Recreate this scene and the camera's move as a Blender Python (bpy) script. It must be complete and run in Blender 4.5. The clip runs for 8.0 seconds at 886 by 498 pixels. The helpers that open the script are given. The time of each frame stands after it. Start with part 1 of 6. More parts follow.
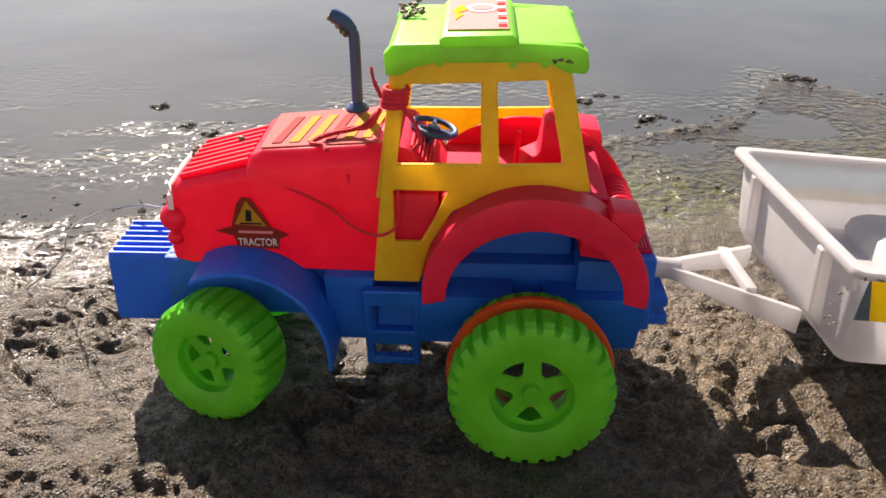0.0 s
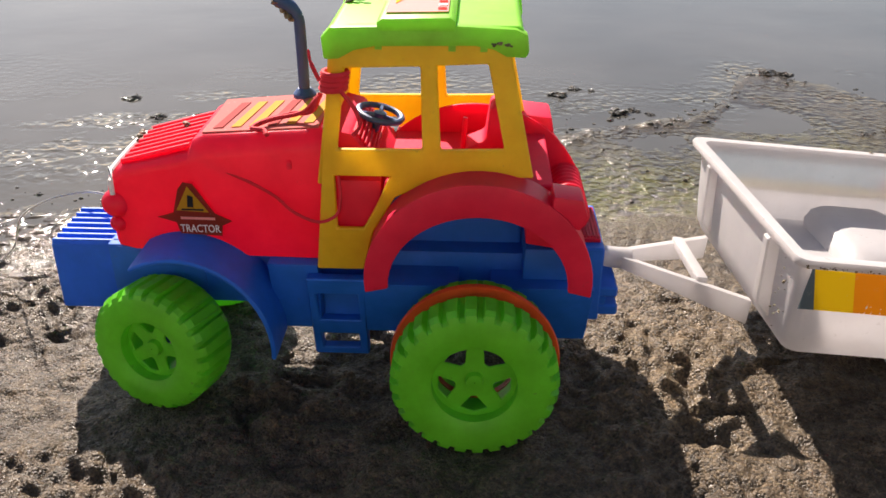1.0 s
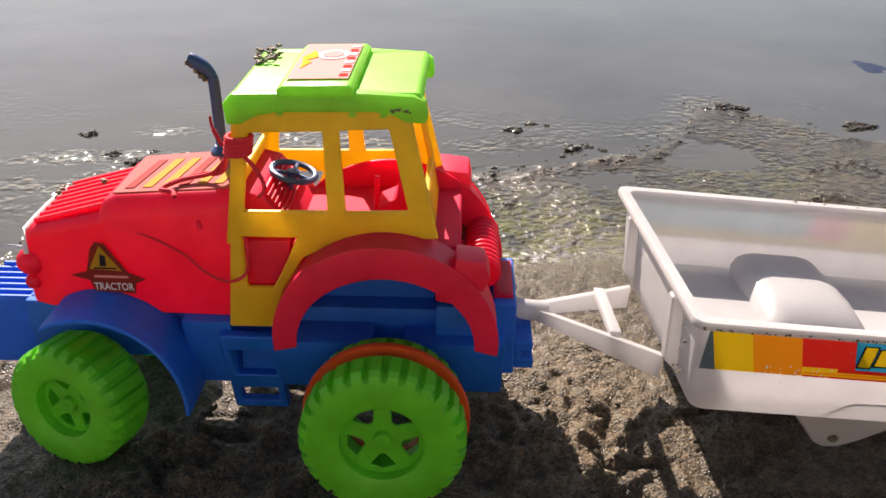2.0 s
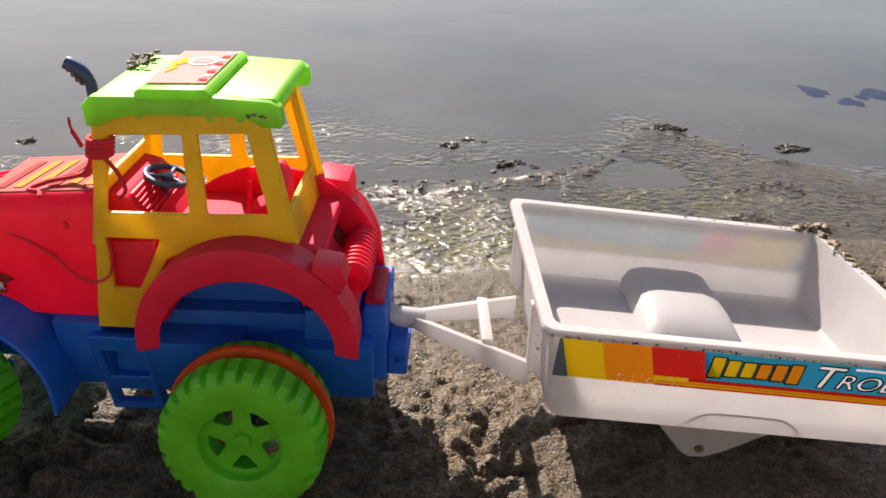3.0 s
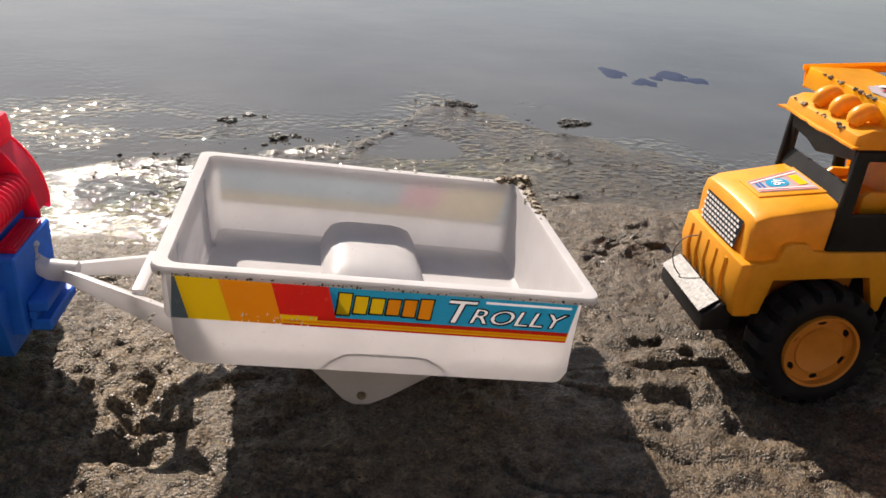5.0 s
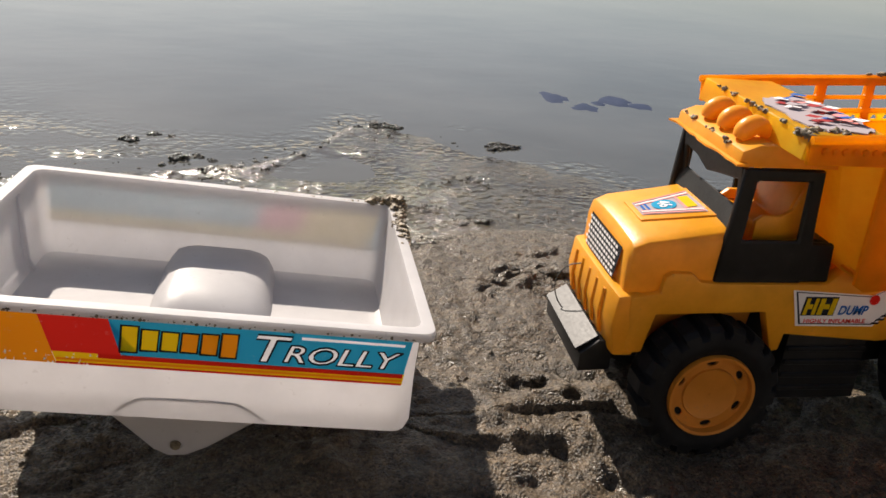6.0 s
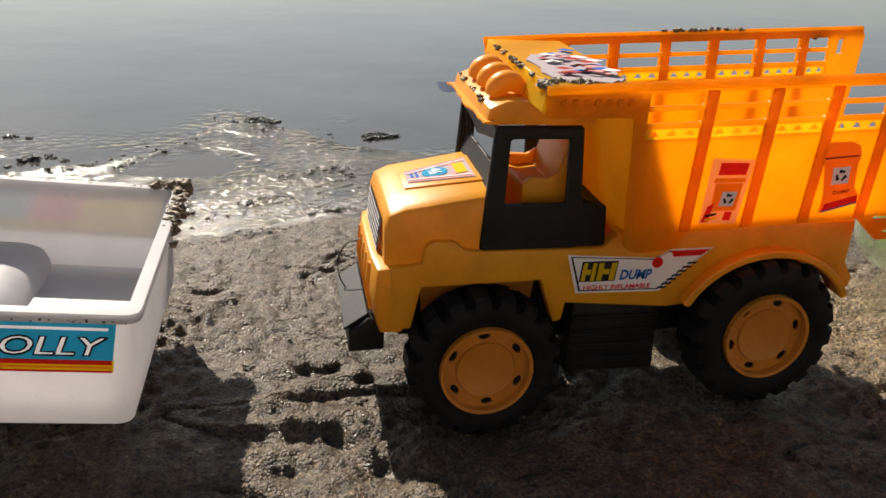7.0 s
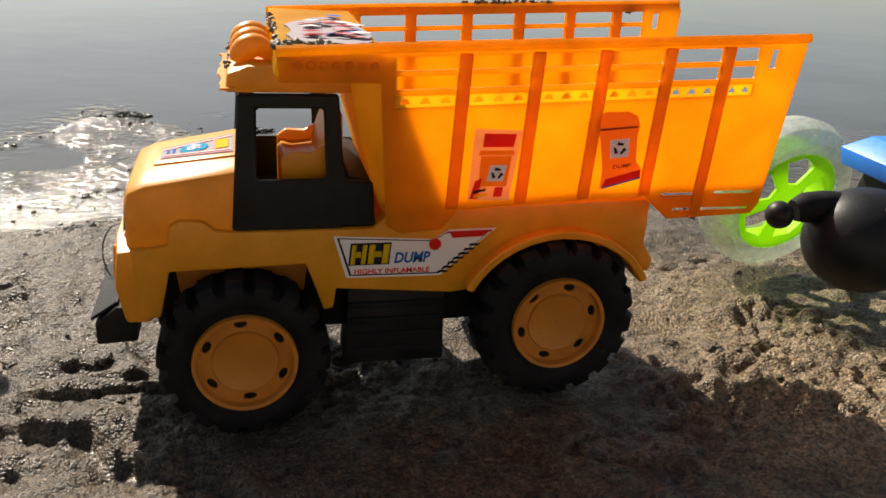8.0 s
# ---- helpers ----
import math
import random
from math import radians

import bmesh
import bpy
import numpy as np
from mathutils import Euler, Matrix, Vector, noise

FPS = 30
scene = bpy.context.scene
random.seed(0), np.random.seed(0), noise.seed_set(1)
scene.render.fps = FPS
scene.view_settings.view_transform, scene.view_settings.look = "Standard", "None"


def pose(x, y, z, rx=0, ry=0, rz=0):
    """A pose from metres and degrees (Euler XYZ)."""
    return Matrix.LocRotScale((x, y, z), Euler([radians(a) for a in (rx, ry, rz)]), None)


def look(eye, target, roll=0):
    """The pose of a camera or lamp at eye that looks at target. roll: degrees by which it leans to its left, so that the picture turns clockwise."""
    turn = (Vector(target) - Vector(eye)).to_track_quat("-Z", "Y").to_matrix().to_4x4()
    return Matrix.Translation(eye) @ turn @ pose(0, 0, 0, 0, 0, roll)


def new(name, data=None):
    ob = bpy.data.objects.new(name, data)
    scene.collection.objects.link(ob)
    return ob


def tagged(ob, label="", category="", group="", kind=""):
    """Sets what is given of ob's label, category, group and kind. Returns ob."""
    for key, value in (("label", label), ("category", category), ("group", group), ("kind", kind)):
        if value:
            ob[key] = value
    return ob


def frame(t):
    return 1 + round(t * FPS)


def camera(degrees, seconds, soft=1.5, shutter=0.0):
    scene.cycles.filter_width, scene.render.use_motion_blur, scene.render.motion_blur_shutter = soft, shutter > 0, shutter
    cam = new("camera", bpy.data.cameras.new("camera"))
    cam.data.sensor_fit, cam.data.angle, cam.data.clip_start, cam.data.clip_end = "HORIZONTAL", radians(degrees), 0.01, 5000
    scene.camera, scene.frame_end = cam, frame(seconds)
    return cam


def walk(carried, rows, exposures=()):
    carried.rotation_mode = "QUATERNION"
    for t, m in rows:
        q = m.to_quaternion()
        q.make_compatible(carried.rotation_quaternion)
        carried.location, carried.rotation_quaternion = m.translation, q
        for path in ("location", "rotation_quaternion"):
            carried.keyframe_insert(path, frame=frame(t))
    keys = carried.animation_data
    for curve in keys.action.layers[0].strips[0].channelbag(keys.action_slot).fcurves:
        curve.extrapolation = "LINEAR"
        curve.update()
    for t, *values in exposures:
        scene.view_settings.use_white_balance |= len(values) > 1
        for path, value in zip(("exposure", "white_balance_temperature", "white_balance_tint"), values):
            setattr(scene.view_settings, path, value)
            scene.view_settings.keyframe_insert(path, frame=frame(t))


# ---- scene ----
cam = camera(55.5, 8.0, soft=1.6)
# seconds, eye, target, roll
PATH = [
    (0.0, (0.0000, 0.0000, 0.3850), (0.0000, 0.5248, 0.0941), 0.00),
    (0.5, (0.0157, 0.0045, 0.3758), (0.0170, 0.5290, 0.0844), 0.33),
    (1.0, (0.0337, 0.0015, 0.3753), (0.0359, 0.5261, 0.0841), 0.35),
    (1.5, (0.0699, 0.0096, 0.3837), (0.0740, 0.5340, 0.0921), 0.46),
    (1.7, (0.0760, 0.0127, 0.4015), (0.0810, 0.5390, 0.1134), 0.28),
    (2.8, (0.1484, -0.0024, 0.4035), (0.1591, 0.5321, 0.1311), 1.49),
    (3.0, (0.1684, -0.0020, 0.4002), (0.1803, 0.5338, 0.1305), 1.75),
    (3.5, (0.2162, -0.0179, 0.3881), (0.2427, 0.5185, 0.1205), 2.51),
    (4.0, (0.2669, -0.0188, 0.3827), (0.3147, 0.5165, 0.1160), 3.41),
    (4.5, (0.3091, -0.0140, 0.3759), (0.3758, 0.5197, 0.1099), 3.76),
    (4.7, (0.3212, -0.0160, 0.3697), (0.3968, 0.5172, 0.1051), 3.83),
    (5.8, (0.4030, 0.0230, 0.3412), (0.4945, 0.5598, 0.0892), 4.36),
    (6.0, (0.4354, 0.0376, 0.3340), (0.5291, 0.5785, 0.0919), 4.80),
    (6.5, (0.5131, 0.0439, 0.3255), (0.6129, 0.5858, 0.0880), 3.84),
    (7.0, (0.5728, 0.0378, 0.3117), (0.6822, 0.5779, 0.0744), 2.89),
    (7.5, (0.6377, 0.0324, 0.2827), (0.7619, 0.5710, 0.0492), 3.11),
    (8.0, (0.6916, 0.0435, 0.2875), (0.8273, 0.5810, 0.0579), 3.50),
]
walk(cam, [(t, look(eye, target, roll)) for t, eye, target, roll in PATH], [(0.0, 1.34, 6500, 17), (3.0, 1.20, 6500, 17), (4.5, 1.08, 6500, 16), (6.0, 0.95, 6500, 13), (8.0, 0.90, 6500, 11)])

# ---- light: low morning sun behind the toys, hazy sky ----
SUN_TO = Vector((-0.040, 0.109, 0.092)).normalized()
world = bpy.data.worlds.new("sky")
scene.world = world
world.use_nodes = True
wn = world.node_tree.nodes
sky = wn.new("ShaderNodeTexSky")
sky.sky_type = "NISHITA"
sky.sun_disc = False
sky.sun_elevation = math.asin(SUN_TO.z)
sky.sun_rotation = math.atan2(SUN_TO.x, SUN_TO.y)
sky.dust_density = 0.8
sky.air_density = 1.2
grey = wn.new("ShaderNodeRGBToBW")
haze = wn.new("ShaderNodeMix")
haze.data_type = "RGBA"
haze.inputs["Factor"].default_value = 0.36
world.node_tree.links.new(sky.outputs[0], grey.inputs[0])
world.node_tree.links.new(sky.outputs[0], haze.inputs["A"])
world.node_tree.links.new(grey.outputs[0], haze.inputs["B"])
world.node_tree.links.new(haze.outputs["Result"], wn["Background"].inputs[0])
wn["Background"].inputs[1].default_value = 0.0535
sun = new("sun", bpy.data.lights.new("sun", "SUN"))
sun.data.energy = 5.0
sun.data.angle = radians(0.6)
sun.data.color = (1.0, 0.90, 0.76)
sun.matrix_world = look(SUN_TO * 20, (0, 0, 0))


# ---- materials ----
def nodes_of(name):
    m = bpy.data.materials.new(name)
    m.use_nodes = True
    nt = m.node_tree
    return m, nt, nt.nodes["Principled BSDF"], nt.nodes["Material Output"]


def add(nt, kind, **values):
    n = nt.nodes.new(kind)
    for k, v in values.items():
        n.inputs[k].default_value = v
    return n


def ramp(nt, fac, lo, hi, a=(0, 0, 0, 1), b=(1, 1, 1, 1)):
    n = nt.nodes.new("ShaderNodeValToRGB")
    n.color_ramp.elements[0].position, n.color_ramp.elements[1].position = lo, hi
    n.color_ramp.elements[0].color, n.color_ramp.elements[1].color = a, b
    nt.links.new(fac, n.inputs[0])
    return n


def plastic(name, rgb, rough=0.38, glow=0.0, dirt=0.35, fade=0.12, gloss=0.5):
    """Moulded toy plastic: slight fading, fine scuffs, dusty specks; glow is how much light passes through the thin wall."""
    m, nt, bsdf, out = nodes_of(name)
    L = nt.links.new
    tc = nt.nodes.new("ShaderNodeTexCoord")
    big = add(nt, "ShaderNodeTexNoise", Scale=38.0, Detail=4.0, Roughness=0.6)
    fine = add(nt, "ShaderNodeTexNoise", Scale=420.0, Detail=3.0, Roughness=0.6)
    for n in (big, fine):
        L(tc.outputs["Object"], n.inputs["Vector"])
    hue = nt.nodes.new("ShaderNodeMix")
    hue.data_type = "RGBA"
    hue.inputs["A"].default_value = (*[c * (1 - fade) for c in rgb], 1)
    hue.inputs["B"].default_value = (*[min(0.95, c * (1 + fade) + 0.01) for c in rgb], 1)
    L(ramp(nt, big.outputs["Fac"], 0.3, 0.7).outputs[0], hue.inputs["Factor"])
    spots = add(nt, "ShaderNodeTexNoise", Scale=150.0, Detail=5.0, Roughness=0.75)
    L(tc.outputs["Object"], spots.inputs["Vector"])
    both = add(nt, "ShaderNodeMath")
    both.operation = "MULTIPLY"
    L(ramp(nt, spots.outputs["Fac"], 0.62, 0.72).outputs[0], both.inputs[0])
    L(ramp(nt, big.outputs["Fac"], 0.45, 0.7).outputs[0], both.inputs[1])
    amount = add(nt, "ShaderNodeMath")
    amount.operation = "MULTIPLY"
    amount.inputs[1].default_value = dirt
    L(both.outputs[0], amount.inputs[0])
    col = nt.nodes.new("ShaderNodeMix")
    col.data_type = "RGBA"
    col.inputs["B"].default_value = (0.16, 0.12, 0.08, 1)
    L(amount.outputs[0], col.inputs["Factor"])
    L(hue.outputs["Result"], col.inputs["A"])
    L(col.outputs["Result"], bsdf.inputs["Base Color"])
    r = add(nt, "ShaderNodeMapRange", **{"To Min": rough - 0.08, "To Max": rough + 0.14})
    L(fine.outputs["Fac"], r.inputs["Value"])
    L(r.outputs[0], bsdf.inputs["Roughness"])
    bump = add(nt, "ShaderNodeBump", Strength=0.12, Distance=0.0006)
    L(fine.outputs["Fac"], bump.inputs["Height"])
    L(bump.outputs[0], bsdf.inputs["Normal"])
    bsdf.inputs["Specular IOR Level"].default_value = gloss
    if glow:
        thin = nt.nodes.new("ShaderNodeBsdfTranslucent")
        L(col.outputs["Result"], thin.inputs["Color"])
        mix = nt.nodes.new("ShaderNodeMixShader")
        mix.inputs[0].default_value = glow
        L(bsdf.outputs[0], mix.inputs[1])
        L(thin.outputs[0], mix.inputs[2])
        L(mix.outputs[0], out.inputs["Surface"])
    return m


RED = plastic("red plastic", (0.95, 0.020, 0.085), 0.36, 0.50)
MATT_RED = plastic("matt red plastic", (0.90, 0.022, 0.080), 0.62, 0.30, 0.35, 0.12, 0.2)
THICK_RED = plastic("thick red plastic", (0.95, 0.024, 0.090), 0.36, 0.46)
YELLOW = plastic("yellow plastic", (0.92, 0.64, 0.012), 0.4, 0.42)
ROOF_GREEN = plastic("lime plastic", (0.36, 0.82, 0.06), 0.42, 0.48)
WHEEL_GREEN = plastic("green plastic", (0.19, 0.76, 0.032), 0.34, 0.44, 0.6)
BLUE = plastic("blue plastic", (0.008, 0.165, 0.74), 0.50, 0.25)
NAVY = plastic("dark blue plastic", (0.02, 0.06, 0.18), 0.45, 0.0, 0.7)
ORANGE_RING = plastic("orange red plastic", (0.85, 0.10, 0.012), 0.42, 0.25)
WHITE = plastic("milky white plastic", (0.70, 0.685, 0.69), 0.36, 0.52, 0.4, 0.04)
AMBER = plastic("amber plastic", (0.84, 0.37, 0.012), 0.32, 0.32)
BED = plastic("orange bed plastic", (0.90, 0.450, 0.004), 0.36, 0.78, 0.2)
# lit copy of the bed plastic: sunlight coming through is put into its yellow
BED_SUNLIT = plastic("sunlit orange bed plastic", (0.95, 0.62, 0.03), 0.36, 0.75, 0.2)
HUB = plastic("ochre hub plastic", (0.52, 0.185, 0.014), 0.42, 0.05, 0.6)
BLACK = plastic("black plastic", (0.005, 0.005, 0.0055), 0.42, 0.0, 0.2, 0.12, 0.22)
RUBBER = plastic("black tyre plastic", (0.004, 0.004, 0.0045), 0.62, 0.0, 0.30, 0.12, 0.14)
SKY_BLUE = plastic("bright blue plastic", (0.03, 0.24, 0.85), 0.35, 0.1)
LIME = plastic("fluorescent lime plastic", (0.55, 0.95, 0.01), 0.35, 0.45)
CLOUDY = plastic("cloudy white plastic", (0.80, 0.84, 0.78), 0.25, 0.6)


def clear_plastic():
    """Thin see-through moulding with a faint milky haze."""
    m, nt, bsdf, out = nodes_of("clear thin plastic")
    bsdf.inputs["Base Color"].default_value = (0.80, 0.84, 0.78, 1)
    bsdf.inputs["Roughness"].default_value = 0.22
    through_it = nt.nodes.new("ShaderNodeBsdfTransparent")
    through_it.inputs[0].default_value = (0.93, 0.96, 0.90, 1)
    tc = nt.nodes.new("ShaderNodeTexCoord")
    n = add(nt, "ShaderNodeTexNoise", Scale=70.0, Detail=4.0, Roughness=0.6)
    nt.links.new(tc.outputs["Object"], n.inputs["Vector"])
    mix = nt.nodes.new("ShaderNodeMixShader")
    nt.links.new(ramp(nt, n.outputs["Fac"], 0.3, 0.7, (0.52, 0.52, 0.52, 1), (0.76, 0.76, 0.76, 1)).outputs[0], mix.inputs[0])
    nt.links.new(bsdf.outputs[0], mix.inputs[1])
    nt.links.new(through_it.outputs[0], mix.inputs[2])
    nt.links.new(mix.outputs[0], out.inputs["Surface"])
    return m


CLEAR = clear_plastic()
ROPE = plastic("red cord", (0.55, 0.012, 0.03), 0.8, 0.0)
THREAD = plastic("pale nylon thread", (0.6, 0.6, 0.58), 0.3, 0.0)
BARK = plastic("black wire", (0.02, 0.018, 0.015), 0.6, 0.0)

NAVY_FILM = plastic("wet blue grey film", (0.020, 0.032, 0.070), 0.6, 0.0, 0.35, 0.12, 0.08)


def paper(name, rgb, wear=0.25, glow=0.15):
    """A printed sticker with scratches down to pale paper."""
    m, nt, bsdf, out = nodes_of(name)
    L = nt.links.new
    tc = nt.nodes.new("ShaderNodeTexCoord")
    n = add(nt, "ShaderNodeTexNoise", Scale=190.0, Detail=6.0, Roughness=0.8)
    L(tc.outputs["Object"], n.inputs["Vector"])
    mix = nt.nodes.new("ShaderNodeMix")
    mix.data_type = "RGBA"
    mix.inputs["A"].default_value = (*rgb, 1)
    mix.inputs["B"].default_value = (*[0.5 * c + 0.25 for c in rgb], 1)
    f = add(nt, "ShaderNodeMath")
    f.operation = "MULTIPLY"
    f.inputs[1].default_value = wear * 2
    L(ramp(nt, n.outputs["Fac"], 0.60, 0.72).outputs[0], f.inputs[0])
    L(f.outputs[0], mix.inputs["Factor"])
    L(mix.outputs["Result"], bsdf.inputs["Base Color"])
    bsdf.inputs["Roughness"].default_value = 0.75
    bsdf.inputs["Specular IOR Level"].default_value = 0.12
    thin = nt.nodes.new("ShaderNodeBsdfTranslucent")
    L(mix.outputs["Result"], thin.inputs["Color"])
    sh = nt.nodes.new("ShaderNodeMixShader")
    sh.inputs[0].default_value = glow
    L(bsdf.outputs[0], sh.inputs[1])
    L(thin.outputs[0], sh.inputs[2])
    L(sh.outputs[0], out.inputs["Surface"])
    return m


P_YELLOW = paper("yellow print", (0.90, 0.62, 0.01), 0.25, 0.45)
P_ORANGE = paper("orange print", (0.90, 0.33, 0.01), 0.25, 0.45)
P_RED = paper("red print", (0.75, 0.03, 0.02), 0.3, 0.45)
P_CYAN = paper("sky blue print", (0.03, 0.40, 0.66), 0.25, 0.45)
P_WHITE = paper("white print", (0.82, 0.80, 0.80))
P_PINK = paper("faded pink print", (0.78, 0.30, 0.28), 0.5)
P_BLACK = paper("black print", (0.02, 0.02, 0.025), 0.1)
P_BLUE = paper("dark blue print", (0.02, 0.12, 0.40), 0.1)
P_DULL = paper("dull grey pink print", (0.34, 0.035, 0.035), 0.15)
P_OCHRE = paper("ochre print", (0.50, 0.27, 0.02), 0.2)
# far decal inks, paled to paint in the light scattered by the milky wall
F_CYAN = paper("scatter-paled blue print", (0.52, 0.70, 0.78), 0.3, 0.7)
F_RED = paper("scatter-paled pink print", (0.82, 0.48, 0.52), 0.3, 0.7)
F_YELLOW = paper("scatter-paled yellow print", (0.84, 0.74, 0.45), 0.3, 0.7)
P_GREY = paper("grey pink scuffed print", (0.38, 0.33, 0.35), 0.4)
P_FADED = paper("faded brick print", (0.52, 0.13, 0.12), 0.5)
P_BIN = paper("burnt orange print", (0.80, 0.27, 0.02), 0.3, 0.5)
P_TORN = paper("torn grey print", (0.10, 0.14, 0.17), 0.5)
# white sticker paper with the orange light from behind painted into its colour
P_BACKLIT = paper("orange-backlit white print", (0.86, 0.60, 0.36), 0.25, 0.55)
P_BROWN = paper("dark red print", (0.22, 0.03, 0.02), 0.2)


def mud_material():
    m, nt, bsdf, out = nodes_of("wet shore mud")
    L = nt.links.new
    geo = nt.nodes.new("ShaderNodeNewGeometry")
    sep = nt.nodes.new("ShaderNodeSeparateXYZ")
    L(geo.outputs["Position"], sep.inputs[0])
    pos = geo.outputs["Position"]
    noises = {}
    for key, s, d, r in (("a", 9.0, 5.0, 0.6), ("b", 60.0, 6.0, 0.7), ("c", 420.0, 4.0, 0.7), ("d", 1500.0, 2.0, 0.6), ("e", 130.0, 4.0, 0.65)):
        noises[key] = add(nt, "ShaderNodeTexNoise", Scale=s, Detail=d, Roughness=r)
        L(pos, noises[key].inputs["Vector"])
    # height above the water, blurred by noise, gives the wetness
    zz = add(nt, "ShaderNodeMath")
    zz.operation = "MULTIPLY_ADD"
    zz.inputs[1].default_value = 0.012
    L(noises["a"].outputs["Fac"], zz.inputs[0])
    L(sep.outputs["Z"], zz.inputs[2])
    dry = add(nt, "ShaderNodeMapRange", **{"From Min": -0.006, "From Max": 0.006})
    L(zz.outputs[0], dry.inputs["Value"])
    wetc = ramp(nt, noises["b"].outputs["Fac"], 0.3, 0.75, (0.018, 0.014, 0.009, 1), (0.066, 0.053, 0.034, 1))
    dryc = ramp(nt, noises["b"].outputs["Fac"], 0.3, 0.72, (0.040, 0.031, 0.020, 1), (0.148, 0.112, 0.073, 1))
    mix = nt.nodes.new("ShaderNodeMix")
    mix.data_type = "RGBA"
    L(dry.outputs[0], mix.inputs["Factor"])
    L(wetc.outputs[0], mix.inputs["A"])
    L(dryc.outputs[0], mix.inputs["B"])
    # added unseen bank behind the camera, coloured pale to bounce sunlight onto the toys
    pale = nt.nodes.new("ShaderNodeMix")
    pale.data_type = "RGBA"
    bank_bounce = add(nt, "ShaderNodeMapRange", **{"From Min": 0.03, "From Max": 0.10})
    L(zz.outputs[0], bank_bounce.inputs["Value"])
    L(bank_bounce.outputs[0], pale.inputs["Factor"])
    L(mix.outputs["Result"], pale.inputs["A"])
    L(ramp(nt, noises["b"].outputs["Fac"], 0.3, 0.72, (0.41, 0.34, 0.26, 1), (0.61, 0.53, 0.41, 1)).outputs[0], pale.inputs["B"])
    # drier tan sand, where the attribute says so
    sandy = nt.nodes.new("ShaderNodeAttribute")
    sandy.attribute_name = "sandy"
    tan = nt.nodes.new("ShaderNodeMix")
    tan.data_type = "RGBA"
    L(sandy.outputs["Fac"], tan.inputs["Factor"])
    L(pale.outputs["Result"], tan.inputs["A"])
    L(ramp(nt, noises["b"].outputs["Fac"], 0.3, 0.72, (0.17, 0.125, 0.070, 1), (0.38, 0.285, 0.165, 1)).outputs[0], tan.inputs["B"])
    bsdf.inputs["Specular IOR Level"].default_value = 0.45
    grain = nt.nodes.new("ShaderNodeMix")
    grain.data_type, grain.blend_type = "RGBA", "MULTIPLY"
    grain.inputs["Factor"].default_value = 0.75
    L(tan.outputs["Result"], grain.inputs["A"])
    L(ramp(nt, noises["c"].outputs["Fac"], 0.28, 0.66, (0.36, 0.35, 0.34, 1), (1.25, 1.23, 1.20, 1)).outputs[0], grain.inputs["B"])
    cells = add(nt, "ShaderNodeTexVoronoi", Scale=560.0)
    L(pos, cells.inputs["Vector"])
    tone = nt.nodes.new("ShaderNodeSeparateColor")
    L(cells.outputs["Color"], tone.inputs[0])
    speck = nt.nodes.new("ShaderNodeMix")
    speck.data_type, speck.blend_type = "RGBA", "MULTIPLY"
    some = add(nt, "ShaderNodeMapRange", **{"To Min": 0.25, "To Max": 0.85})
    L(dry.outputs[0], some.inputs["Value"])
    L(some.outputs[0], speck.inputs["Factor"])
    L(grain.outputs["Result"], speck.inputs["A"])
    L(ramp(nt, tone.outputs[0], 0.05, 0.95, (0.34, 0.33, 0.32, 1), (1.95, 1.90, 1.80, 1)).outputs[0], speck.inputs["B"])
    algae = nt.nodes.new("ShaderNodeAttribute")
    algae.attribute_name = "algae"
    patch = add(nt, "ShaderNodeMath")
    patch.operation = "MULTIPLY"
    L(algae.outputs["Fac"], patch.inputs[0])
    L(ramp(nt, noises["b"].outputs["Fac"], 0.42, 0.62).outputs[0], patch.inputs[1])
    green = nt.nodes.new("ShaderNodeMix")
    green.data_type = "RGBA"
    L(patch.outputs[0], green.inputs["Factor"])
    L(speck.outputs["Result"], green.inputs["A"])
    L(ramp(nt, noises["c"].outputs["Fac"], 0.3, 0.7, (0.030, 0.032, 0.009, 1), (0.13, 0.125, 0.022, 1)).outputs[0], green.inputs["B"])
    L(green.outputs["Result"], bsdf.inputs["Base Color"])
    # each grain has its own gloss; the water film is smooth
    each = add(nt, "ShaderNodeMapRange", **{"To Min": 0.27, "To Max": 0.54})
    L(tone.outputs[1], each.inputs["Value"])
    film = nt.nodes.new("ShaderNodeMix")
    film.inputs["A"].default_value = 0.07
    L(dry.outputs[0], film.inputs["Factor"])
    L(each.outputs[0], film.inputs["B"])
    L(film.outputs["Result"], bsdf.inputs["Roughness"])
    b0 = add(nt, "ShaderNodeBump", Strength=1.0, Distance=0.0055)
    L(noises["e"].outputs["Fac"], b0.inputs["Height"])
    b1 = add(nt, "ShaderNodeBump", Distance=0.0029)
    firm = add(nt, "ShaderNodeMapRange", **{"To Min": 0.035, "To Max": 1.0})
    L(dry.outputs[0], firm.inputs["Value"])
    L(firm.outputs[0], b0.inputs["Strength"])
    L(firm.outputs[0], b1.inputs["Strength"])
    L(noises["c"].outputs["Fac"], b1.inputs["Height"])
    L(b0.outputs[0], b1.inputs["Normal"])
    b2 = add(nt, "ShaderNodeBump", Strength=1.0, Distance=0.0014)
    b2.invert = True
    loose = add(nt, "ShaderNodeMapRange", **{"To Min": 0.03, "To Max": 1.0})
    L(dry.outputs[0], loose.inputs["Value"])
    L(loose.outputs[0], b2.inputs["Strength"])
    L(cells.outputs["Distance"], b2.inputs["Height"])
    L(b1.outputs[0], b2.inputs["Normal"])
    # wavelets and pimples of the wet film, in patches
    spark = add(nt, "ShaderNodeTexNoise", Scale=95.0, Detail=1.5, Roughness=0.5)
    where = add(nt, "ShaderNodeTexNoise", Scale=17.0, Detail=3.0, Roughness=0.6)
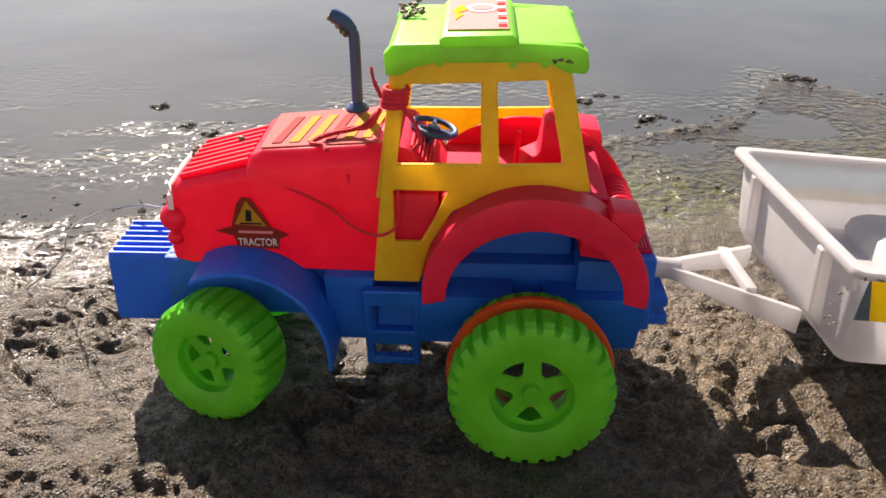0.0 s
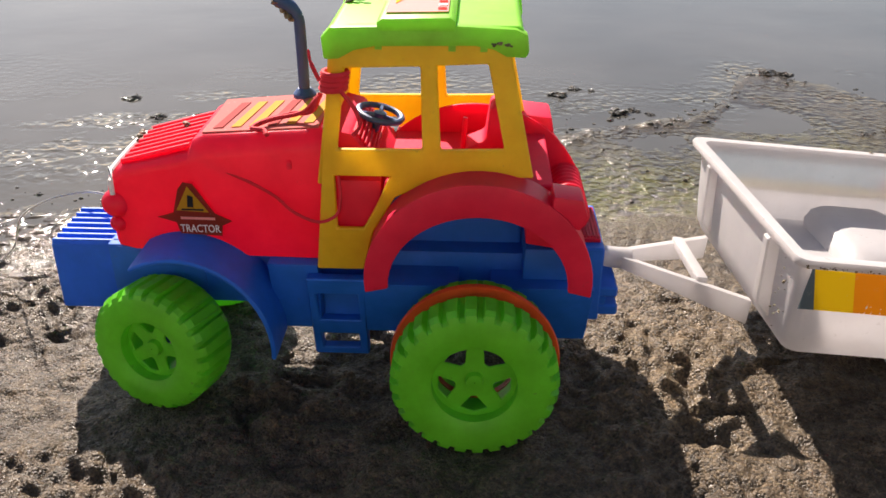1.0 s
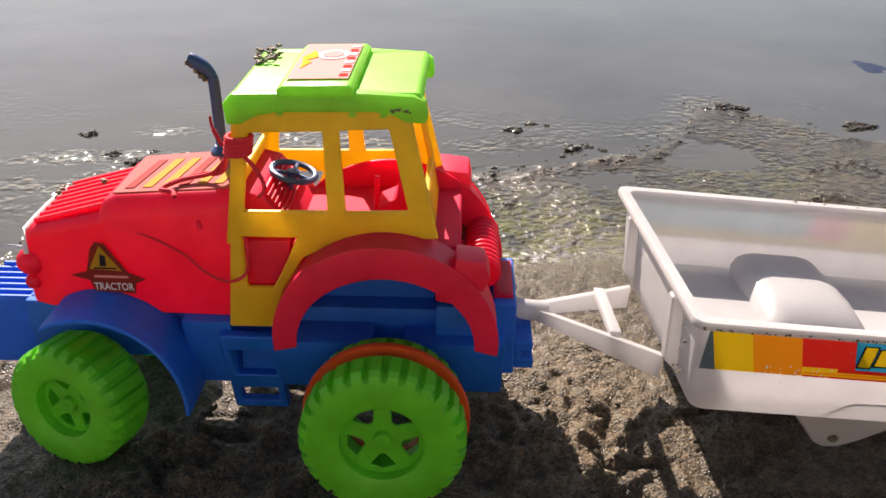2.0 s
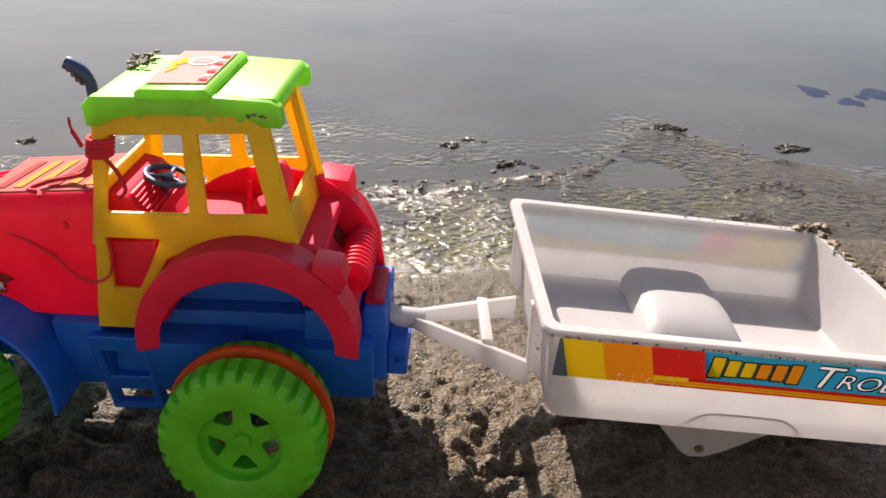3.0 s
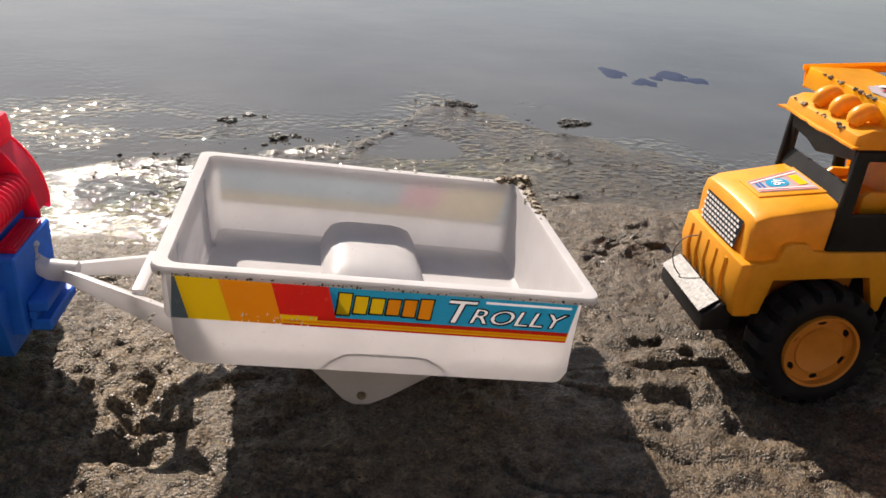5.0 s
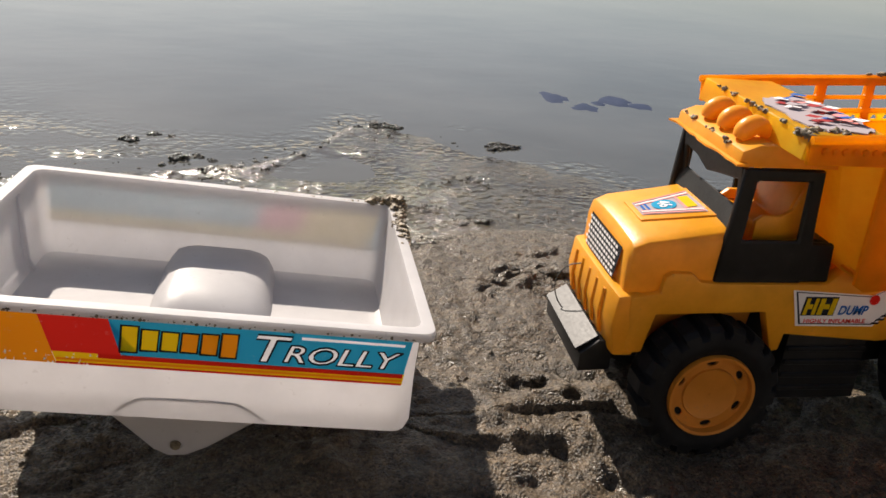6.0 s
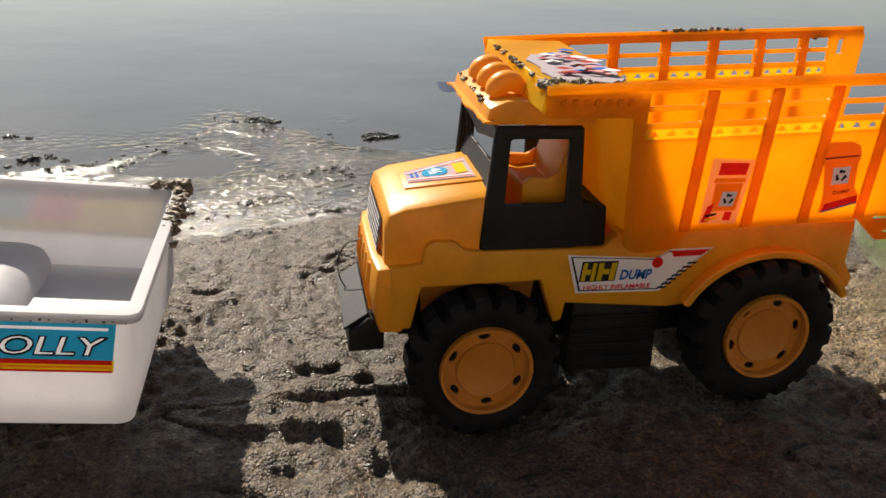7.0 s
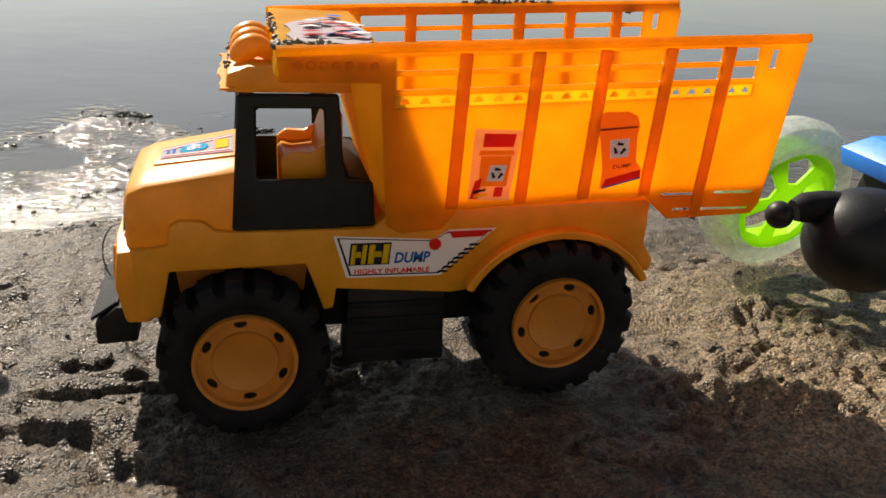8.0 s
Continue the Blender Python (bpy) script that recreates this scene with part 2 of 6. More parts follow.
    L(pos, spark.inputs["Vector"])
    L(pos, where.inputs["Vector"])
    wet = add(nt, "ShaderNodeMapRange", **{"To Min": 1.0, "To Max": 0.0})
    L(dry.outputs[0], wet.inputs["Value"])
    much = add(nt, "ShaderNodeMath")
    much.operation = "MULTIPLY"
    L(wet.outputs[0], much.inputs[0])
    mask = add(nt, "ShaderNodeMath")
    mask.use_clamp = True
    L(ramp(nt, where.outputs["Fac"], 0.38, 0.58, (0.12, 0.12, 0.12, 1)).outputs[0], mask.inputs[0])
    little = add(nt, "ShaderNodeMath")
    little.operation = "MULTIPLY"
    little.inputs[1].default_value = 0.45
    L(algae.outputs["Fac"], little.inputs[0])
    L(little.outputs[0], mask.inputs[1])
    L(mask.outputs[0], much.inputs[1])
    b3 = add(nt, "ShaderNodeBump", Distance=0.006)
    L(much.outputs[0], b3.inputs["Strength"])
    L(spark.outputs["Fac"], b3.inputs["Height"])
    L(b2.outputs[0], b3.inputs["Normal"])
    L(b3.outputs[0], bsdf.inputs["Normal"])
    return m


MUD = mud_material()


def water_material():
    m, nt, bsdf, out = nodes_of("murky lake water")
    L = nt.links.new
    geo = nt.nodes.new("ShaderNodeNewGeometry")
    n = add(nt, "ShaderNodeTexNoise", Scale=2.2, Detail=4.0, Roughness=0.6)
    L(geo.outputs["Position"], n.inputs["Vector"])
    c = ramp(nt, n.outputs["Fac"], 0.3, 0.72, (0.048, 0.048, 0.043, 1), (0.088, 0.086, 0.078, 1))
    L(c.outputs[0], bsdf.inputs["Base Color"])
    bsdf.inputs["Roughness"].default_value = 0.045
    bsdf.inputs["IOR"].default_value = 1.33
    w1 = add(nt, "ShaderNodeTexNoise", Scale=26.0, Detail=3.0, Roughness=0.55)
    st = add(nt, "ShaderNodeMapping")
    st.inputs["Scale"].default_value = (0.85, 1.0, 1.0)
    st.inputs["Rotation"].default_value = (0, 0, radians(12))
    L(geo.outputs["Position"], st.inputs["Vector"])
    L(st.outputs[0], w1.inputs["Vector"])
    b = add(nt, "ShaderNodeBump", Strength=0.03, Distance=0.004)
    L(w1.outputs["Fac"], b.inputs["Height"])
    w2 = add(nt, "ShaderNodeTexNoise", Scale=75.0, Detail=1.5, Roughness=0.5)
    L(st.outputs[0], w2.inputs["Vector"])
    near = nt.nodes.new("ShaderNodeAttribute")
    near.attribute_name = "ripple"
    b2 = add(nt, "ShaderNodeBump", Distance=0.006)
    L(near.outputs["Fac"], b2.inputs["Strength"])
    L(w2.outputs["Fac"], b2.inputs["Height"])
    L(b.outputs[0], b2.inputs["Normal"])
    L(b2.outputs[0], bsdf.inputs["Normal"])
    return m


WATER = water_material()


def clod_material():
    m, nt, bsdf, out = nodes_of("dried mud crust")
    L = nt.links.new
    tc = nt.nodes.new("ShaderNodeTexCoord")
    n = add(nt, "ShaderNodeTexNoise", Scale=240.0, Detail=6.0, Roughness=0.75)
    L(tc.outputs["Object"], n.inputs["Vector"])
    L(ramp(nt, n.outputs["Fac"], 0.35, 0.68, (0.045, 0.032, 0.018, 1), (0.30, 0.24, 0.15, 1)).outputs[0], bsdf.inputs["Base Color"])
    bsdf.inputs["Roughness"].default_value = 0.6
    b = add(nt, "ShaderNodeBump", Strength=0.9, Distance=0.001)
    L(n.outputs["Fac"], b.inputs["Height"])
    L(b.outputs[0], bsdf.inputs["Normal"])
    return m


CLOD = clod_material()


def gloss_material():
    m, nt, bsdf, out = nodes_of("glistening wet mud")
    L = nt.links.new
    tc = nt.nodes.new("ShaderNodeNewGeometry")
    n = add(nt, "ShaderNodeTexNoise", Scale=150.0, Detail=2.5, Roughness=0.6)
    L(tc.outputs["Position"], n.inputs["Vector"])
    L(ramp(nt, n.outputs["Fac"], 0.3, 0.7, (0.024, 0.020, 0.014, 1), (0.085, 0.074, 0.055, 1)).outputs[0], bsdf.inputs["Base Color"])
    bsdf.inputs["Roughness"].default_value = 0.09
    b = add(nt, "ShaderNodeBump", Strength=1.0, Distance=0.008)
    L(n.outputs["Fac"], b.inputs["Height"])
    L(b.outputs[0], bsdf.inputs["Normal"])
    return m


WET = gloss_material()


# ---- building helpers ----
def thing(name, m, label, category, group=""):
    ob = new(name)
    ob.empty_display_size = 0.02
    ob.matrix_world = m
    return tagged(ob, label, category, group)


def part(name, bm, material, parent, label="", soft=0.0, seg=2, smooth=35.0):
    """Links a bmesh, given in its thing's own space, as one mesh under the parent."""
    if soft:
        soften(bm, soft, seg)
    bmesh.ops.recalc_face_normals(bm, faces=bm.faces)
    me = bpy.data.meshes.new(name)
    bm.to_mesh(me)
    bm.free()
    me.materials.append(material)
    if smooth:
        me.shade_smooth()
        me.set_sharp_from_angle(angle=radians(smooth))
    ob = new(name, me)
    ob.parent = parent
    return tagged(ob, label)


def soften(bm, width, seg=2):
    bmesh.ops.recalc_face_normals(bm, faces=bm.faces)
    edges = [e for e in bm.edges if len(e.link_faces) == 2 and e.calc_face_angle(0) > radians(32)]
    bmesh.ops.bevel(bm, geom=edges, offset=width, segments=seg, affect="EDGES", profile=0.6, clamp_overlap=True)


def box(bm, x0, x1, y0, y1, z0, z1, top=0.0):
    """A block; top draws in the upper face on all sides."""
    low = [bm.verts.new(p) for p in ((x0, y0, z0), (x1, y0, z0), (x1, y1, z0), (x0, y1, z0))]
    t = top
    up = [bm.verts.new(p) for p in ((x0 + t, y0 + t, z1), (x1 - t, y0 + t, z1), (x1 - t, y1 - t, z1), (x0 + t, y1 - t, z1))]
    bm.faces.new(low[::-1])
    bm.faces.new(up)
    for i in range(4):
        bm.faces.new((low[i], low[(i + 1) % 4], up[(i + 1) % 4], up[i]))
    return bm


def loft(bm, rings, caps=True, closed=True):
    made = [[bm.verts.new(p) for p in r] for r in rings]
    n = len(made[0])
    for a, b in zip(made, made[1:]):
        for i in range(n if closed else n - 1):
            j = (i + 1) % n
            bm.faces.new((a[i], a[j], b[j], b[i]))
    if caps:
        bm.faces.new(made[0][::-1])
        bm.faces.new(made[-1])
    return bm


def prism(bm, outline, y0, y1, inset=0.0):
    """An (x, z) outline carried from y0 to y1."""
    return loft(bm, [[(x, y0, z) for x, z in outline], [(x, y1, z) for x, z in outline]])


def plate(bm, outer, holes, place, thick):
    """A flat plate with openings. place turns (u, v) into a point, thick is the vector through it."""
    edges = []
    for loop in (outer, *holes):
        vs = [bm.verts.new(place(*p)) for p in loop]
        edges += [bm.edges.new((a, b)) for a, b in zip(vs, vs[1:] + vs[:1])]
    made = bmesh.ops.triangle_fill(bm, use_beauty=True, use_dissolve=False, edges=edges)
    faces = [f for f in made["geom"] if isinstance(f, bmesh.types.BMFace)]
    back = bmesh.ops.extrude_face_region(bm, geom=faces)
    bmesh.ops.translate(bm, verts=[v for v in back["geom"] if isinstance(v, bmesh.types.BMVert)], vec=thick)
    return bm


def tube(bm, points, radius, n=8, flat=1.0):
    pts = [Vector(p) for p in points]
    radii = radius if isinstance(radius, (list, tuple)) else [radius] * len(pts)
    rings = []
    up = Vector((0, 0, 1))
    for i, p in enumerate(pts):
        d = (pts[min(i + 1, len(pts) - 1)] - pts[max(i - 1, 0)]).normalized()
        a = d.cross(up if abs(d.z) < 0.95 else Vector((0, 1, 0))).normalized()
        b = a.cross(d).normalized()
        rings.append([p + radii[i] * (math.cos(k) * a + flat * math.sin(k) * b) for k in (2 * math.pi * j / n for j in range(n))])
    return loft(bm, rings)


def lathe(bm, profile, centre=(0, 0, 0), n=40, axis="y"):
    """Turns (radius, along) round an axis through the centre; closes on itself."""
    c = Vector(centre)
    rings = []
    for j in range(n):
        a = 2 * math.pi * j / n
        ring = []
        for r, s in profile:
            p = {"y": (r * math.cos(a), s, r * math.sin(a)), "z": (r * math.cos(a), r * math.sin(a), s), "x": (s, r * math.cos(a), r * math.sin(a))}[axis]
            ring.append(bm.verts.new(c + Vector(p)))
        rings.append(ring)
    m = len(profile)
    for j in range(n):
        a, b = rings[j], rings[(j + 1) % n]
        for i in range(m):
            k = (i + 1) % m
            bm.faces.new((a[i], a[k], b[k], b[i]))
    return bm


def smooth_line(points, n=6):
    """Catmull-Rom through the points."""
    p = [Vector(q) for q in points]
    p = [2 * p[0] - p[1], *p, 2 * p[-1] - p[-2]]
    out = []
    for i in range(1, len(p) - 2):
        for k in range(n):
            t = k / n
            a, b, c, d = p[i - 1 : i + 3]
            out.append(0.5 * (2 * b + (c - a) * t + (2 * a - 5 * b + 4 * c - d) * t * t + (3 * b - a - 3 * c + d) * t**3))
    return out + [p[-2]]


def flat_sheet(bm, outline, place, lift):
    """A thin printed shape, standing a little proud of its surface."""
    vs = [bm.verts.new(Vector(place(*p)) + Vector(lift)) for p in outline]
    edges = [bm.edges.new((a, b)) for a, b in zip(vs, vs[1:] + vs[:1])]
    bmesh.ops.triangle_fill(bm, use_beauty=True, use_dissolve=False, edges=edges)
    return bm


def rect(u0, v0, u1, v1):
    return [(u0, v0), (u1, v0), (u1, v1), (u0, v1)]


def ring2(cu, cv, r, n=20, sx=1.0):
    return [(cu + sx * r * math.cos(2 * math.pi * k / n), cv + r * math.sin(2 * math.pi * k / n)) for k in range(n)]


def lettering(text, height, place, lift, material, parent, name="lettering", width=None, shear=0.0, bold=0.012):
    """Raised printed letters in the built-in font; place turns (u, v) into a point of the thing's space."""
    cu = bpy.data.curves.new(name, "FONT")
    cu.body, cu.size, cu.shear, cu.resolution_u, cu.offset = text, 1.0, shear, 3, bold
    tmp = bpy.data.objects.new(name, cu)
    scene.collection.objects.link(tmp)
    me = bpy.data.meshes.new_from_object(tmp.evaluated_get(bpy.context.evaluated_depsgraph_get()))
    bpy.data.objects.remove(tmp)
    xs = [v.co.x for v in me.vertices]
    ys = [v.co.y for v in me.vertices]
    x0, y0, w, h = min(xs), min(ys), max(xs) - min(xs), max(ys) - min(ys)
    k = height / h
    kx = width / w if width else k
    bm = bmesh.new()
    bm.from_mesh(me)
    bpy.data.meshes.remove(me)
    for v in bm.verts:
        v.co = Vector(place((v.co.x - x0) * kx, (v.co.y - y0) * k)) + Vector(lift)
    return part(name, bm, material, parent, smooth=0)


def lump(bm, centre, r, seed, squash=0.6, rough=0.35, sub=2):
    rng = random.Random(seed)
    made = bmesh.ops.create_icosphere(bm, subdivisions=sub, radius=1.0)
    off = Vector((rng.random() * 50, rng.random() * 50, rng.random() * 50))
    for v in made["verts"]:
        k = 1 + rough * noise.noise(v.co * 1.6 + off) + 0.5 * rough * noise.noise(v.co * 4.0 + off)
        v.co = Vector(centre) + Vector((v.co.x * r * k, v.co.y * r * k, v.co.z * r * k * squash))


# ---- ground and water ----
WATER_Z = -0.012


def lattice(x, y, scale, seed):
    """Smooth value noise on arrays, about -1 to 1."""
    rng = np.random.RandomState(seed)
    table = rng.rand(256, 256)
    u, v = x / scale, y / scale
    iu, iv = np.floor(u).astype(int), np.floor(v).astype(int)
    fu, fv = u - iu, v - iv
    fu, fv = fu * fu * (3 - 2 * fu), fv * fv * (3 - 2 * fv)
    g = lambda a, b: table[a % 256, b % 256]
    low = g(iu, iv) * (1 - fu) + g(iu + 1, iv) * fu
    high = g(iu, iv + 1) * (1 - fu) + g(iu + 1, iv + 1) * fu
    return 2 * (low * (1 - fv) + high * fv) - 1


def step(a, b, v):
    t = np.clip((v - a) / (b - a), 0, 1)
    return t * t * (3 - 2 * t)


def shore_y(x):
    """How far out the bare mud reaches before it dips under the water."""
    return np.interp(x, [-3, -0.45, -0.33, -0.28, -0.1, 0.03, 0.17, 0.265, 0.355, 0.41, 0.45, 0.48, 0.54, 0.60, 0.70, 0.80, 0.90, 1.0, 1.3, 3],
                     [0.79, 0.785, 0.81, 0.84, 0.90, 0.97, 0.997, 1.05, 1.06, 1.10, 1.165, 1.24, 1.245, 1.205, 1.125, 1.05, 0.98, 0.96, 1.05, 1.3])


PRESSED = [(0.06, 0.43, 0.0), (-0.15, 0.47, 0.004), (0.687, 0.475, -0.002), (0.872, 0.475, 0.009), (0.06, 0.60, 0.0), (-0.15, 0.59, 0.004),
           (0.69, 0.58, 0.0), (0.872, 0.58, 0.009), (0.368, 0.467, 0.004), (0.368, 0.59, -0.002), (1.12, 0.62, 0.0)]


def ground_height(x, y):
    edge = shore_y(x) + 0.016 * lattice(x, y, 0.13, 3) + 0.010 * lattice(x, y, 0.04, 4)
    d = edge - y
    base = np.interp(d, [-8, -1.5, -0.4, -0.08, 0.0, 0.10, 0.30, 0.45, 0.9, 3.0], [-0.5, -0.2, -0.07, -0.024, -0.0125, -0.0085, 0.0, 0.004, 0.006, 0.02])
    yy = y - np.interp(x, [-0.5, -0.3, 0.05, 0.3, 0.5, 0.62, 1.0], [0.04, 0.05, 0.0, 0.0, 0.05, 0.09, 0.06]) + 0.012 * lattice(x, y, 0.06, 5)
    flatshore = np.interp(yy, [0.0, 0.55, 0.70, 0.735, 0.765, 0.80, 0.90, 1.3], [0.006, 0.004, 0.001, -0.001, -0.0085, -0.0098, -0.0106, -0.0122])
    land = np.where(d > 0, np.minimum(np.maximum(base, -0.0125), np.maximum(flatshore, -0.0117)), base)
    # second term: added bank behind the camera, out of view, a reflector for near sides
    h = land + np.interp(y, [-60, -6, -1.9, -0.9, -0.25, 0.0], [4.0, 1.6, 0.95, 0.36, 0.03, 0.0])
    wet = step(0.60, 0.78, yy)
    amp = 1 - 0.90 * wet
    lumps = 0.0045 * lattice(x, y, 0.075, 11) + 0.0032 * lattice(x, y, 0.030, 12) + 0.0042 * lattice(x, y, 0.0150, 13)
    clots = 0.0034 * np.abs(lattice(x, y, 0.0095, 14)) + 0.0021 * lattice(x, y, 0.0055, 15)
    # drawn-out cracks and pits
    crack = np.abs(lattice(x * 0.6 + 0.4 * y, y * 1.5, 0.032, 19))
    clots = clots - 0.0075 * step(0.16, 0.0, crack) * step(0.1, 0.5, lattice(x, y, 0.055, 20))
    broken = step(-0.1, 0.6, lattice(x, y, 0.09, 16))
    h = h + amp * (lumps * (0.55 + 0.6 * broken) + clots * (0.6 + 0.9 * broken))
    # shallow ridges and drag marks before the truck, and the kicked-up sand beside its rear wheel
    drag = step(0.53, 0.56, x) * step(0.68, 0.63, x) * step(0.58, 0.54, y)
    h = h + drag * 0.0022 * np.sin(y * 190 + 3 * lattice(x, y, 0.05, 17))
    for cx, cy, rx, ry, dz in ((0.592, 0.538, 0.018, 0.006, -0.010), (0.64, 0.505, 0.03, 0.008, -0.006), (0.215, 0.42, 0.02, 0.012, -0.007),
                               (0.252, 0.425, 0.006, 0.03, 0.007), (0.235, 0.44, 0.012, 0.004, 0.005), (-0.262, 0.536, 0.015, 0.007, -0.008),
                               (0.46, 1.045, 0.065, 0.045, -0.0026), (0.30, 0.965, 0.070, 0.030, -0.0016), (0.10, 0.89, 0.06, 0.050, -0.0025), (0.555, 0.912, 0.03, 0.010, 0.004), (0.615, 0.878, 0.03, 0.008, 0.004), (0.95, 0.50, 0.03, 0.02, 0.006), (1.03, 0.475, 0.045, 0.03, 0.006), (0.99, 0.44, 0.05, 0.025, -0.006), (1.06, 0.56, 0.06, 0.03, 0.004)):
        h = h + dz * np.exp(-(((x - cx) / rx) ** 2 + ((y - cy) / ry) ** 2))
    # low crest along the outer edge of the spit
    crest = np.exp(-(((d - 0.020) / 0.013) ** 2)) * step(-0.02, 0.08, x) * step(0.62, 0.54, x)
    h = h + 0.0042 * crest * (0.55 + 0.45 * lattice(x, y, 0.022, 21) + 0.5 * lattice(x, y, 0.009, 22))
    for cx, cy, z in PRESSED:
        k = np.exp(-(((x - cx) / 0.034) ** 2 + ((y - cy) / 0.032) ** 2))
        k = np.clip(1.5 * k, 0, 1)
        h = h * (1 - k) + (z + 0.0010 * lattice(x, y, 0.006, 18)) * k
    return h


def axis_steps(lo, hi, fine, reach):
    core = np.arange(lo, hi + fine / 2, fine)
    out, s, p = [], fine, hi
    while p < reach:
        s *= 1.016 if s < 0.006 else 1.13
        p += s
        out.append(p)
    back, s, p = [], fine, lo
    while p > -reach:
        s *= 1.13
        p -= s
        back.append(p)
    return np.concatenate([back[::-1], core, out])


def grid_mesh(name, xs, ys, z):
    nx, ny = len(xs), len(ys)
    X, Y = np.meshgrid(xs, ys)
    co = np.stack([X, Y, z(X, Y)], -1).reshape(-1, 3).astype(np.float32)
    i = (np.arange(ny - 1)[:, None] * nx + np.arange(nx - 1)[None]).ravel()
    quads = np.stack([i, i + 1, i + nx + 1, i + nx], -1).astype(np.int32)
    me = bpy.data.meshes.new(name)
    me.vertices.add(len(co))
    me.vertices.foreach_set("co", co.ravel())
    me.loops.add(quads.size)
    me.loops.foreach_set("vertex_index", quads.ravel())
    me.polygons.add(len(quads))
    me.polygons.foreach_set("loop_start", np.arange(0, quads.size, 4, dtype=np.int32))
    me.update(calc_edges=True)
    me.shade_smooth()
    return me, X.ravel(), Y.ravel()


GX = axis_steps(-0.46, 1.26, 0.0023, 60)
GY = axis_steps(0.34, 0.80, 0.0021, 60)
ground_me, gxs, gys = grid_mesh("ground", GX, GY, ground_height)
green = np.exp(-(((gxs - 0.20) / 0.13) ** 2 + ((gys - 0.83) / 0.085) ** 2)) * 1.5 + 0.5 * np.exp(-(((gxs - 0.48) / 0.12) ** 2 + ((gys - 0.95) / 0.10) ** 2))
green = green + 1.1 * np.exp(-(((gxs - 1.15) / 0.10) ** 2 + ((gys - 0.57) / 0.07) ** 2))
sandy = step(0.93, 1.02, gxs + 0.03 * lattice(gxs, gys, 0.05, 51)) * step(1.8, 1.4, gxs) * step(0.72, 0.60, gys) * step(0.0, 0.3, gys) * (0.75 + 0.25 * lattice(gxs, gys, 0.03, 52))
sandy = np.maximum(sandy, 0.30 * np.exp(-(((gxs - 0.20) / 0.07) ** 2 + ((gys - 0.50) / 0.12) ** 2)))
ground_me.attributes.new("sandy", "FLOAT", "POINT").data.foreach_set("value", np.clip(sandy, 0, 1).astype(np.float32))
ground_me.attributes.new("algae", "FLOAT", "POINT").data.foreach_set("value", np.clip(green, 0, 1).astype(np.float32))
ground_me.materials.append(MUD)
tagged(new("ground", ground_me), "grey brown wet sandy mud shore with lumps", "ground", kind="structure")


def water_height(x, y):
    near = np.exp(-np.maximum(y - 0.9, 0) / 1.6)
    return WATER_Z + near * (0.00030 * lattice(x, y * 1.3, 0.11, 31) + 0.00008 * lattice(x, y * 1.5, 0.030, 32))


water_me, wxs, wys = grid_mesh("water", axis_steps(-0.9, 2.2, 0.008, 60), np.concatenate([np.arange(0.68, 2.4, 0.008), 2.4 + np.cumsum(0.008 * 1.12 ** np.arange(1, 60))]), water_height)
off_shore = wys - shore_y(wxs)
ripple = np.exp(-((off_shore - np.interp(wxs, [-1, 0.0, 0.2, 0.35], [0.2, 0.18, 0.05, 0.02])) / np.interp(wxs, [0, 0.3], [0.14, 0.08])) ** 2) * step(-0.45, 0.3, lattice(wxs, wys * 2.2, 0.10, 40) + 0.4 * lattice(wxs, wys * 2, 0.035, 41)) * np.interp(wxs, [-1, 0.0, 0.5, 1.0, 1.4], [1.0, 1.0, 0.7, 0.35, 0.25])
ripple = np.maximum(ripple, 0.16 * np.exp(-((wys - 1.05) / 0.45) ** 2) * np.interp(wxs, [-1, 0.0, 0.15, 0.35], [1.0, 1.0, 0.4, 0.0]) * step(-0.3, 0.6, lattice(wxs, wys * 1.6, 0.16, 43)))
ripple = np.maximum(ripple, 0.75 * np.exp(-(((wxs - 0.10) / 0.11) ** 2 + ((wys - 0.88) / 0.09) ** 2)) * step(-0.6, 0.2, lattice(wxs, wys * 2, 0.05, 44)))
water_me.attributes.new("ripple", "FLOAT", "POINT").data.foreach_set("value", np.clip(ripple, 0, 1).astype(np.float32))
water_me.materials.append(WATER)
tagged(new("water", water_me), "still murky grey lake water with small ripples", "water", kind="structure")


def ground_at(x, y):
    return float(ground_height(np.array([x]), np.array([y]))[0])


# ---- toy tractor: u runs from nose (minus) to tail, v from the near side (minus), w up ----
tractor = thing("toy_tractor", pose(0.06, 0.52, 0.0, 0, 0, -2.3), "red yellow blue and green plastic toy tractor on wet mud", "toy tractor")


def side(sign):
    """Places (u, w) on the cab's side wall, which leans in towards the roof."""
    return lambda u, w: (u, sign * (0.0545 - 0.10 * max(w - 0.17, 0)), w)


def arc(cu, cw, ru, rw, a0, a1, n):
    return [(cu + ru * math.cos(radians(a0 + (a1 - a0) * k / n)), cw + rw * math.sin(radians(a0 + (a1 - a0) * k / n))) for k in range(n + 1)]


# hood: stations of u, half width, base, shoulder, crown
def hood_ring(u, hw, z0, zs, zc):
    half = [(hw * 0.98, z0), (hw, z0 + 0.5 * (zs - z0)), (hw, zs - 0.004), (hw * 0.97, zs + 0.0005), (hw * 0.90, zs + 0.62 * (zc - zs)), (hw * 0.80, zc), (0.0, zc)]
    return [(u, -v, w) for v, w in half] + [(u, v, w) for v, w in half[-2::-1]]


